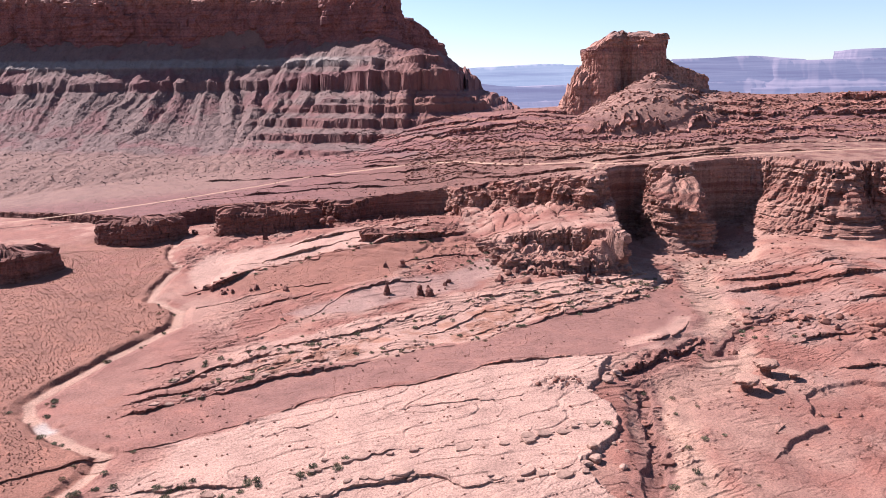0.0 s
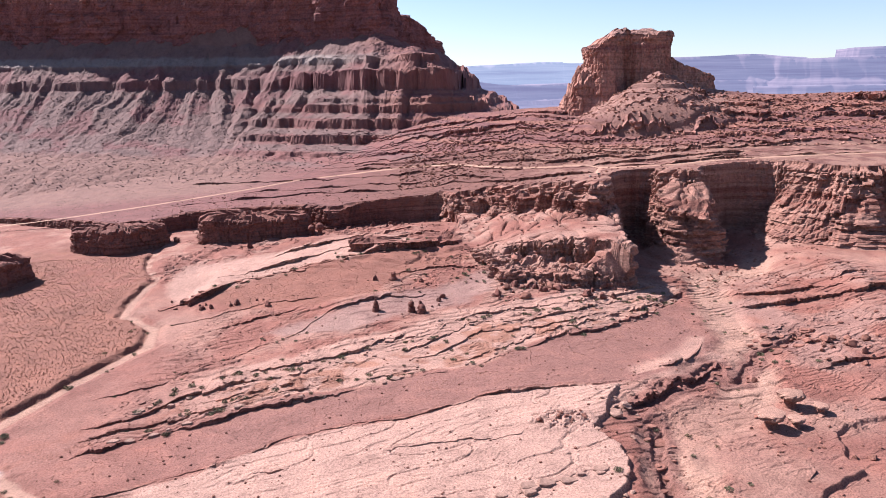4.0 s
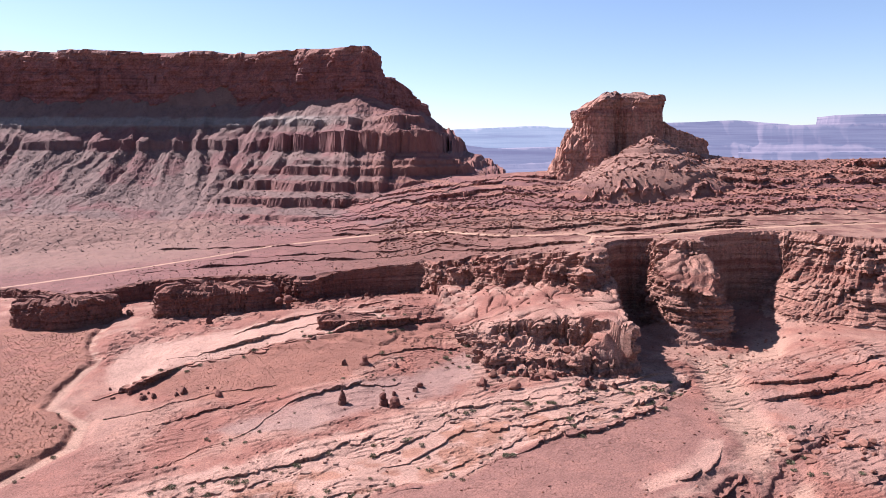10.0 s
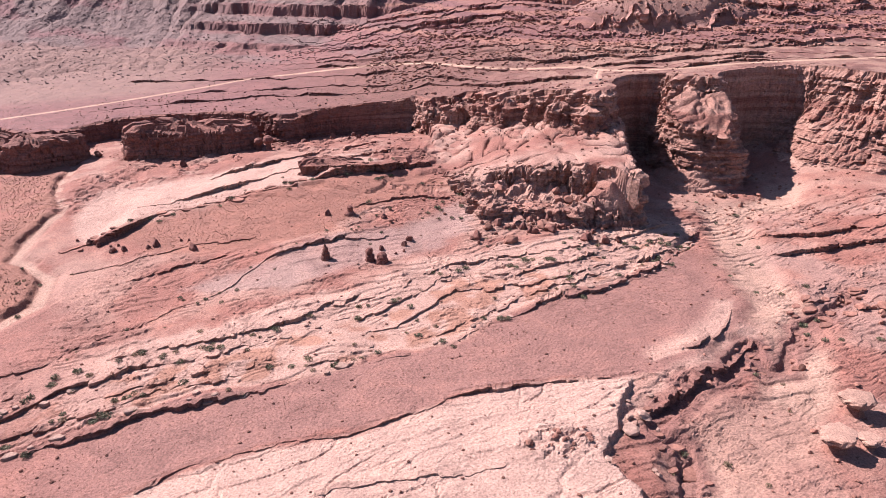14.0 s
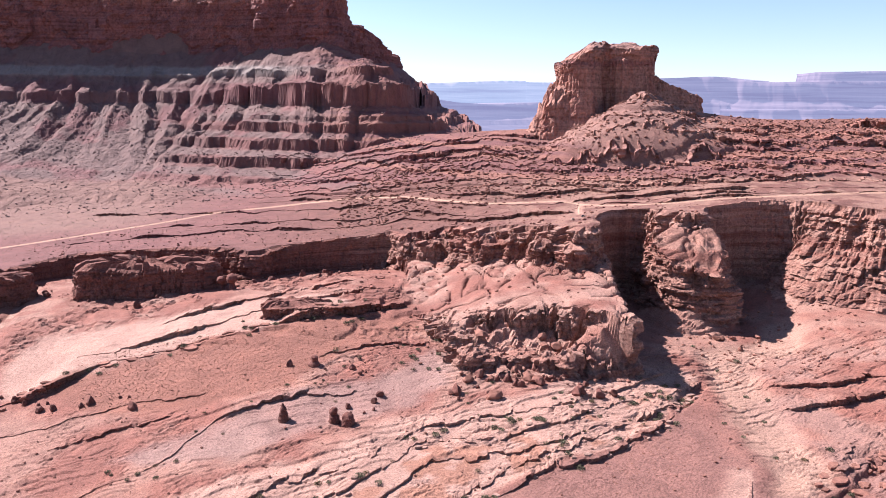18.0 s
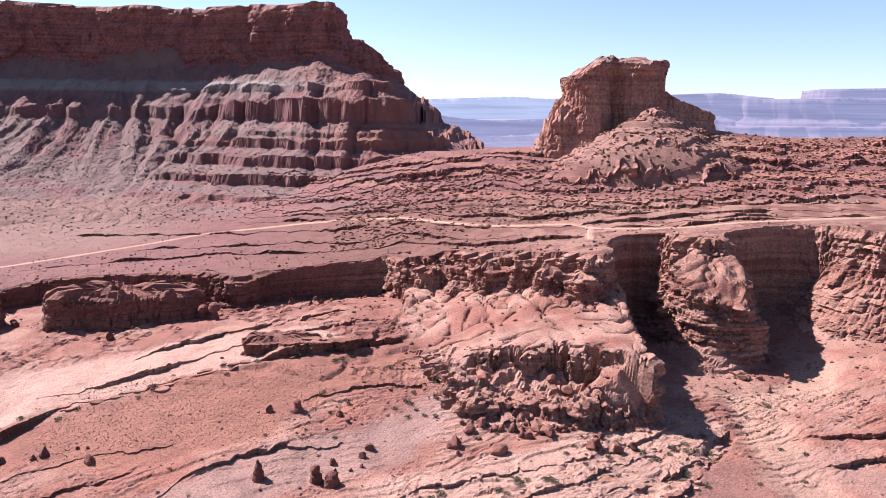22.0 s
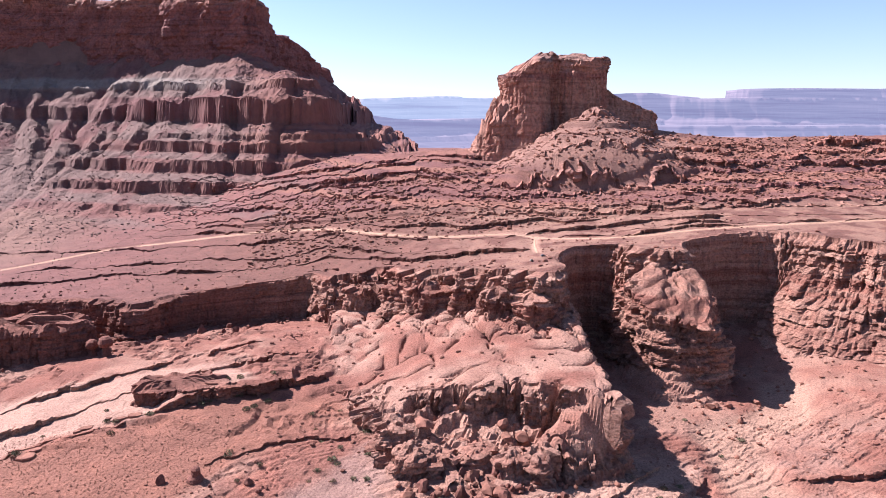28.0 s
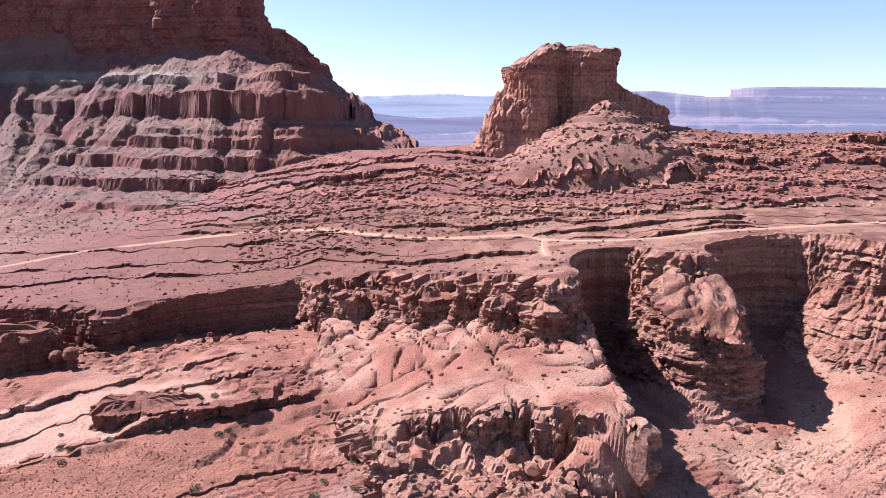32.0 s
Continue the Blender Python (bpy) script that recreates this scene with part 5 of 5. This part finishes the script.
# ---- boulders and slabs ----
boulders = [lumpy("boulder", BOULDER, 60 + k, size, 0.25) for k, size in enumerate(((1, 0.8, 0.8), (1.1, 0.9, 0.65), (0.9, 0.9, 1.0), (1.2, 0.75, 0.7), (0.8, 1.0, 0.75), (1, 1, 0.6)))]
pales = [lumpy("boulder", PALE, 80 + k, size, 0.2) for k, size in enumerate(((1.1, 0.9, 0.6), (0.9, 1.0, 0.7), (1.2, 0.9, 0.55)))]
darks = [lumpy("boulder", DARKROCK, 90 + k, size, 0.3) for k, size in enumerate(((1, 0.9, 0.9), (0.9, 0.8, 1.1), (1.1, 0.8, 0.8)))]
plates = [plate("flat_rock", PALE, 100 + k, 8 + k % 4) for k in range(6)]
redplates = [plate("flat_rock", BOULDER, 110 + k, 8 + k % 4) for k in range(4)]
spots = random.Random(11)


def strew(meshes, count, where, size, label, group, name="boulder", category="boulder", thick=None, sink=0.15):
    pts = [where() for _ in range(count)]
    zs = ground_z(np.array([p[0] for p in pts]), np.array([p[1] for p in pts]))
    for (x, y), z in zip(pts, zs):
        k = size[0] + (size[1] - size[0]) * spots.random() ** 2.2
        t = k if thick is None else spots.uniform(*thick)
        m = pose(x, y, float(z) + (0.55 - sink) * t * (1 if thick is None else 0.6), spots.uniform(-8, 8), spots.uniform(-8, 8), spots.uniform(0, 360) if thick is None else spots.uniform(0, 40)) @ Matrix.Diagonal((k, k, t, 1))
        thing(name, spots.choice(meshes), m, label, category, group)


def near_line(line, wide, lo=0.0, hi=1.0, shift=(0, 0)):
    p = np.asarray(line, float)[:, :2]
    s = np.r_[0, np.cumsum(np.hypot(*np.diff(p, axis=0).T))]

    def pick():
        at = spots.uniform(lo, hi) * s[-1]
        return float(np.interp(at, s, p[:, 0])) + spots.gauss(0, wide) + shift[0], float(np.interp(at, s, p[:, 1])) + spots.gauss(0, wide) + shift[1]

    return pick


def in_box(x0, x1, y0, y1):
    return lambda: (spots.uniform(x0, x1), spots.uniform(y0, y1))


strew(boulders, 60, near_line([(66, 672), (90, 690), (120, 700), (150, 680)], 14), (1.6, 6.5), "fallen angular red boulder below the shoulder", "boulders of the shoulder")
strew(darks, 34, near_line([(60, 665), (95, 672), (130, 676), (160, 664)], 9), (1.6, 6), "dark block in the pocket of the shoulder", "blocks of the pocket")
strew(darks, 40, near_line(RIM[13:26], 9, 0, 1, (-6, -12)), (2, 6.5), "dark red block fallen from the cliff", "blocks below the castle")
strew(boulders, 45, in_box(275, 400, 505, 560), (2.5, 7.5), "rounded red boulder on a ledge of slickrock", "boulder field")
strew(boulders, 14, in_box(268, 330, 752, 790), (1.5, 6), "red boulder at the mouth of the bay", "boulders at the bay")
strew(darks, 30, near_line([(-330, 930), (-290, 880), (-230, 880), (-160, 890), (-120, 925), (0, 975)], 9), (1.5, 5.5), "dark boulder below the shaded wall", "boulders below the wall")
strew(darks, 14, near_line([(-255, 690), (-215, 672), (-160, 668), (-140, 632)], 8), (1.5, 4.5), "dark red rock on the red fan", "rocks of the fan")
strew(darks, 12, near_line([(-60, 702), (-10, 686), (10, 640), (-30, 640)], 7), (1.2, 3.5), "dark rock beside the hoodoos", "rocks by the hoodoos")
strew(boulders, 30, in_box(150, 260, 380, 500), (0.9, 3.2), "red boulder beside the dry wash", "rocks by the wash")
strew(pales, 30, near_line(SLAB_SIDE, 5, 0, 0.85, (3, 0)), (1.5, 5), "pale block broken off the slickrock edge", "blocks of the slab")
strew(boulders, 24, in_box(60, 88, 418, 432), (0.8, 2.6), "red block on the pale slickrock", "red heap")
strew(plates, 40, near_line(LEDGE_A, 2.5, 0.05, 0.97), (1.4, 4.0), "pale broken slab along a ledge", "slabs of the lower ledge", "flat_rock", "rock", (1.0, 2.0))
strew(plates, 36, near_line(LEDGE_B, 3, 0.05, 0.97), (1.4, 4.0), "pale broken slab along the upper ledge", "slabs of the upper ledge", "flat_rock", "rock", (1.0, 2.0))
strew(plates, 24, near_line(SLAB_1, 2.5, 0.02, 1), (2, 5.5), "broad pale slab of cracked slickrock", "slabs of the pale pavement", "flat_rock", "rock", (1.2, 2.2))
strew(plates, 20, near_line(SLAB_2, 2.5, 0.02, 1), (2, 5.5), "broad pale slab of cracked slickrock", "slabs of the pale pavement", "flat_rock", "rock", (1.2, 2.2))
strew(redplates, 40, near_line(GULLY, 5, 0.0, 0.95), (1.8, 5), "red slab undercut by the gully", "slabs of the gully", "flat_rock", "rock", (0.9, 1.8))
strew(redplates, 30, near_line(RIGHT_1, 4), (2, 6), "red slab on an eastern ledge", "slabs of the east", "flat_rock", "rock", (1, 2))
strew(redplates, 30, near_line(LEDGE_E, 4), (2, 6), "red slab under the white bench", "slabs of the bench", "flat_rock", "rock", (1, 2))

# ---- shrubs ----


def leaves(name, mat, seed, count, spread, tall, blade):
    r = np.random.default_rng(seed)
    a, u = r.uniform(0, math.tau, count), r.uniform(0, 1, count) ** 0.5
    c = np.stack([spread * u * np.cos(a), spread * u * np.sin(a), tall * (0.25 + 0.75 * r.uniform(0, 1, count) * (1 - 0.6 * u**2))], -1)
    verts = (c[:, None] + r.normal(0, blade, (count, 3, 3))).reshape(-1, 3)
    return mesh_from(name, verts, np.arange(count * 3).reshape(-1, 3), mat, flat=True)


def stems(name, seed, count, tall):
    r = random.Random(seed)
    bm = bmesh.new()
    for _ in range(count):
        a, lean = r.uniform(0, math.tau), r.uniform(0.2, 0.7)
        top = Vector((lean * tall * math.cos(a), lean * tall * math.sin(a), tall * 0.8))
        foot = [bm.verts.new((0.07 * math.cos(q), 0.07 * math.sin(q), -0.2)) for q in (0, 2.1, 4.2)]
        tip = bm.verts.new(top)
        for k in range(3):
            bm.faces.new((foot[k], foot[(k + 1) % 3], tip))
    return bm_mesh(name, bm, TWIG, flat=True)


shrub_kinds = [(leaves("foliage", LEAF, 1, 150, 1.1, 1.5, 0.16), stems("stems", 1, 9, 1.4)), (leaves("foliage", LEAF, 2, 190, 1.4, 1.3, 0.17), stems("stems", 2, 10, 1.2)), (leaves("foliage", DRYLEAF, 3, 130, 1.0, 1.0, 0.14), stems("stems", 3, 8, 0.9))]


def shrubs(count, where, lo, hi, label, group, kinds=(0, 1, 2)):
    pts = [where() for _ in range(count)]
    zs = ground_z(np.array([p[0] for p in pts]), np.array([p[1] for p in pts]))
    for (x, y), z in zip(pts, zs):
        k = spots.uniform(lo, hi)
        root = tagged(new("shrub"), label, "shrub", group)
        root.matrix_basis = pose(x, y, float(z) - 0.1, 0, 0, spots.uniform(0, 360)) @ Matrix.Diagonal((k, k, k * spots.uniform(0.8, 1.1), 1))
        fol, stem = shrub_kinds[spots.choice(kinds)]
        part("stems", stem, root)
        part("foliage", fol, root)


shrubs(70, near_line([(a, b + 14) for a, b in LEDGE_A], 8, 0.05, 0.95), 1.2, 2.1, "grey-green desert shrub in a sandy crack", "shrubs of the ledges")
shrubs(60, near_line([(a, b + 8) for a, b in LEDGE_B], 8, 0.05, 0.95), 1.2, 2.1, "grey-green desert shrub beside a ledge", "shrubs of the ledges")
shrubs(26, near_line(LEDGE_C, 9), 0.7, 1.4, "small dusty desert shrub on the grey flat", "shrubs of the flat")
shrubs(26, near_line(SLAB_1, 6, 0, 0.6), 1.2, 2.2, "green desert shrub in a slickrock crack", "shrubs of the pavement")
shrubs(34, near_line(WASH_WEST, 9, 0.4, 1.0), 1.2, 2.1, "dusty shrub on the bank of the wash", "shrubs of the western wash")
shrubs(36, near_line(WASH_EAST, 16, 0.1, 0.9), 1.0, 2.0, "dusty shrub beside the dry wash", "shrubs of the eastern wash")
shrubs(24, in_box(-30, 60, 690, 780), 1.2, 2.0, "desert shrub on broken red rock", "shrubs below the shoulder")
shrubs(20, near_line(LEDGE_E, 9, 0.1, 1), 1.3, 2.3, "green desert shrub under the pale bench", "shrubs of the bench")
shrubs(20, in_box(60, 210, 610, 670), 0.7, 1.3, "small shrub on the brown flat", "shrubs of the brown flat")


def tufts(name, label, count, where, size, mat, seed):
    r = np.random.default_rng(seed)
    pts = np.array([where() for _ in range(count)])
    z = ground_z(pts[:, 0], pts[:, 1])
    k = r.uniform(*size, count)
    base = np.array([(-0.5, -0.4, -0.1), (0.5, -0.4, -0.1), (0.05, 0.55, -0.1), (0.1, 0.05, 0.75), (-0.3, 0.2, 0.6), (0.35, 0.1, 0.5)])
    tri = np.array([(0, 1, 3), (1, 2, 3), (2, 0, 3), (0, 2, 4), (1, 2, 5), (0, 1, 5)])
    ang = r.uniform(0, math.tau, count)
    ca, sa = np.cos(ang)[:, None], np.sin(ang)[:, None]
    bx, by, bz = base.T
    v = np.stack([pts[:, :1] + k[:, None] * (ca * bx - sa * by), pts[:, 1:] + k[:, None] * (sa * bx + ca * by), z[:, None] + k[:, None] * bz], -1).reshape(-1, 3)
    f = (tri[None] + 6 * np.arange(count)[:, None, None]).reshape(-1, 3)
    return tagged(new(name, mesh_from(name, v, f, mat, flat=True)), label, "grass", kind="stuff")


def west_flat():
    while True:
        x, y = spots.uniform(-480, -225), spots.uniform(330, 860)
        if along(WASH_WEST, np.array([x]), np.array([y]))[0][0] < -12:
            return x, y


tufts("grass_tufts", "sparse dry tufts scattered over orange sand", 14000, west_flat, (0.55, 1.25), SCRUB, 5)
tufts("grass_tufts", "sparse dry tufts over the red fan", 2600, in_box(-200, -30, 665, 760), (0.4, 0.9), SCRUB, 6)
tufts("grass_tufts", "low tufts scattered over brown rock", 2200, near_line([(a, b - 24) for a, b in LEDGE_A], 12), (0.3, 0.7), SCRUB, 7)
tufts("grass_tufts", "scattered low scrub on the plateau and talus", 2000, in_box(-620, 330, 1010, 1420), (0.8, 1.6), LEAF, 8)


def rubble(name, label, count, where, size, mat, seed):
    r = np.random.default_rng(seed)
    pts = np.array([where() for _ in range(count)])
    z = ground_z(pts[:, 0], pts[:, 1])
    k = size[0] + (size[1] - size[0]) * r.uniform(0, 1, count) ** 3
    bm = bmesh.new()
    bmesh.ops.create_icosphere(bm, subdivisions=1, radius=1.0)
    base, tri = np.array([v.co for v in bm.verts]), np.array([[v.index for v in f.verts] for f in bm.faces])
    bm.free()
    sh = r.uniform(0.6, 1.15, (count, len(base), 1)) * base * np.array([1, 0.9, 0.7])
    v = np.stack([pts[:, 0], pts[:, 1], z + 0.25 * k], -1)[:, None] + sh * k[:, None, None]
    f = (tri[None] + len(base) * np.arange(count)[:, None, None]).reshape(-1, 3)
    return tagged(new(name, mesh_from(name, v.reshape(-1, 3), f, mat, flat=True)), label, "rubble", kind="stuff")


rubble("rubble", "loose red stones over the flats", 3000, in_box(-220, 420, 300, 760), (0.25, 1.2), BOULDER, 21)
rubble("rubble", "fallen stones under the rim", 1500, near_line([(a, b - 14) for a, b, _, _ in RIM[2:]], 12, 0, 0.85), (0.6, 3.2), BOULDER, 22)
rubble("rubble", "dark stones strewn on the talus slopes", 7000, in_box(-1150, 60, 1260, 1720), (0.5, 2.6), TALUSROCK, 23)
rubble("rubble", "blocks on the red ledges", 6000, in_box(-60, 760, 1040, 1260), (0.7, 3.4), BOULDER, 24)
rubble("rubble", "stones and sand at the mouth of the bay", 600, in_box(225, 420, 690, 880), (0.4, 2.2), BOULDER, 27)
rubble("rubble", "stones on the slickrock shoulder", 450, in_box(-20, 200, 690, 900), (0.3, 2.2), BOULDER, 25)
rubble("rubble", "stones on the plateau", 1400, in_box(-420, 420, 900, 1110), (0.4, 1.8), DARKROCK, 26)

# ---- the dirt track ----


def lane(name, label, line, half, lift):
    p, s = spaced([(a, b, 0, 0) for a, b in line], 3.0)
    n = outward(p, 2)
    cols = [p[:, :2] + n * (half * k * (1 + 0.12 * noise2(s / 9, s * 0, 77)))[:, None] for k in (-1, -0.5, 0, 0.5, 1)]
    z = top_z(p[:, 0], p[:, 1])
    rows = [np.c_[c, np.maximum(top_z(c[:, 0], c[:, 1]), z - 0.3) + (lift if 0 < k < 4 else lift - 0.5)] for k, c in enumerate(cols)]
    return tagged(new(name, mesh_from(name, np.concatenate(rows), grid_faces(5, len(p)), TRACK_DIRT)), label, "road", kind="structure")


lane("road", "pale dirt track worn across the red plateau", TRACK, 1.8, 0.4)
lane("road_spur", "short pale dirt spur to the rim", SPUR, 1.4, 0.3)

# ---- parked vehicles ----


def box(bm, x0, x1, y0, y1, z0, z1, taper=0.0, bevel=0.06):
    made = bmesh.ops.create_cube(bm, size=1.0)["verts"]
    for v in made:
        up = v.co.z > 0
        k = 1 - taper if up else 1
        v.co = Vector(((x0 + x1) / 2 + v.co.x * (x1 - x0) * k, (y0 + y1) / 2 + v.co.y * (y1 - y0) * (1 - taper * 0.5 if up else 1), z1 if up else z0))
    edges = list({e for v in made for e in v.link_edges})
    bmesh.ops.bevel(bm, geom=edges, offset=bevel, segments=2, affect="EDGES")


def wheel_mesh(name, mat, rad, wide):
    bm = bmesh.new()
    bmesh.ops.create_cone(bm, cap_ends=True, segments=20, radius1=rad, radius2=rad, depth=wide, matrix=Matrix.Rotation(radians(90), 4, "X"))
    bmesh.ops.bevel(bm, geom=[e for e in bm.edges if len(e.link_faces) == 2 and e.calc_face_angle(0) > 1], offset=0.05, segments=2, affect="EDGES")
    return bm_mesh(name, bm, mat)


def vehicle(name, label, x, y, turn, paint):
    root = tagged(new(name), label, "off-road car", "parked cars")
    root.matrix_basis = set_down(x, y, 0.15, turn)
    bm = bmesh.new()
    box(bm, -2.0, 2.0, -0.85, 0.85, 0.55, 1.15)
    part("body", bm_mesh("body", bm, paint), root)
    bm = bmesh.new()
    box(bm, -1.6, 0.6, -0.78, 0.78, 1.15, 1.72, 0.14)
    part("cabin", bm_mesh("cabin", bm, GLASS), root, "dark tinted windows")
    bm = bmesh.new()
    box(bm, -1.5, 0.45, -0.72, 0.72, 1.72, 1.82, 0.04, 0.03)
    part("roof", bm_mesh("roof", bm, paint), root)
    tyre, rim = wheel_mesh("tyre", TYRE, 0.42, 0.28), wheel_mesh("rim", STEEL, 0.22, 0.31)
    for wx in (-1.25, 1.3):
        for wy in (-0.8, 0.8):
            w = part("tyre", tyre, root, "", pose(wx, wy, 0.42))
            part("rim", rim, w, "steel wheel rim")
    bm = bmesh.new()
    box(bm, 2.0, 2.14, -0.8, 0.8, 0.55, 0.75, 0, 0.03)
    part("bumper", bm_mesh("bumper", bm, STEEL), root)


vehicle("off_road_car", "dusty dark off-road car parked near the rim", 194, 886, 25, PAINT_DARK)
vehicle("off_road_car", "dusty sand-coloured off-road car parked near the rim", 181, 874, 70, PAINT_SAND)

# ---- the distance ----


def far_mesa(name, label, line, z_foot, mat, seed, cliff_part=0.42, step=8.0, spread=1.0):
    """A distant mesa: talus below, a sheer band above, a flat top. The line gives x, y and the height of the top."""
    p, s = spaced(line, step)
    n = outward(p, 4)
    lobes = 60 * fbm(s, s * 0, 420, 3, seed) + 16 * ridged(s, s * 0 + 9, 130, 3, seed + 1)
    rows = []
    prof = [(-400, 1.0), (-60, 1.0), (0, 1.0), (4, 0.9), (9, 1 - cliff_part * 0.5), (14, 1 - cliff_part), (60, 0.46), (90, 0.43), (96, 0.3), (210, 0.16), (216, 0.08), (330, 0.0), (420, -0.3)]
    for k, (d, v) in enumerate(prof):
        out = d * (spread if d > 0 else 1) + lobes * (0.4 if d < 0 else 1.0) + (12 * fbm(s, s * 0 + k * 3, 60, 3, seed + 2) - 9 * (d > 50) * ridged(s, s * 0 + k, 90, 2, seed + 5)) * (d > 0)
        z = z_foot + (p[:, 2] - z_foot) * v + (4 * fbm(s, s * 0 + k, 150, 3, seed + 3) if v < 1 else 3 * fbm(s, s * 0, 200, 2, seed + 4))
        rows.append(np.stack([p[:, 0] + n[:, 0] * out, p[:, 1] + n[:, 1] * out, z], -1))
    return tagged(new(name, mesh_from(name, np.concatenate(rows), grid_faces(len(rows), len(p))[:, ::-1], mat)), label, "mesa", "far mesas")


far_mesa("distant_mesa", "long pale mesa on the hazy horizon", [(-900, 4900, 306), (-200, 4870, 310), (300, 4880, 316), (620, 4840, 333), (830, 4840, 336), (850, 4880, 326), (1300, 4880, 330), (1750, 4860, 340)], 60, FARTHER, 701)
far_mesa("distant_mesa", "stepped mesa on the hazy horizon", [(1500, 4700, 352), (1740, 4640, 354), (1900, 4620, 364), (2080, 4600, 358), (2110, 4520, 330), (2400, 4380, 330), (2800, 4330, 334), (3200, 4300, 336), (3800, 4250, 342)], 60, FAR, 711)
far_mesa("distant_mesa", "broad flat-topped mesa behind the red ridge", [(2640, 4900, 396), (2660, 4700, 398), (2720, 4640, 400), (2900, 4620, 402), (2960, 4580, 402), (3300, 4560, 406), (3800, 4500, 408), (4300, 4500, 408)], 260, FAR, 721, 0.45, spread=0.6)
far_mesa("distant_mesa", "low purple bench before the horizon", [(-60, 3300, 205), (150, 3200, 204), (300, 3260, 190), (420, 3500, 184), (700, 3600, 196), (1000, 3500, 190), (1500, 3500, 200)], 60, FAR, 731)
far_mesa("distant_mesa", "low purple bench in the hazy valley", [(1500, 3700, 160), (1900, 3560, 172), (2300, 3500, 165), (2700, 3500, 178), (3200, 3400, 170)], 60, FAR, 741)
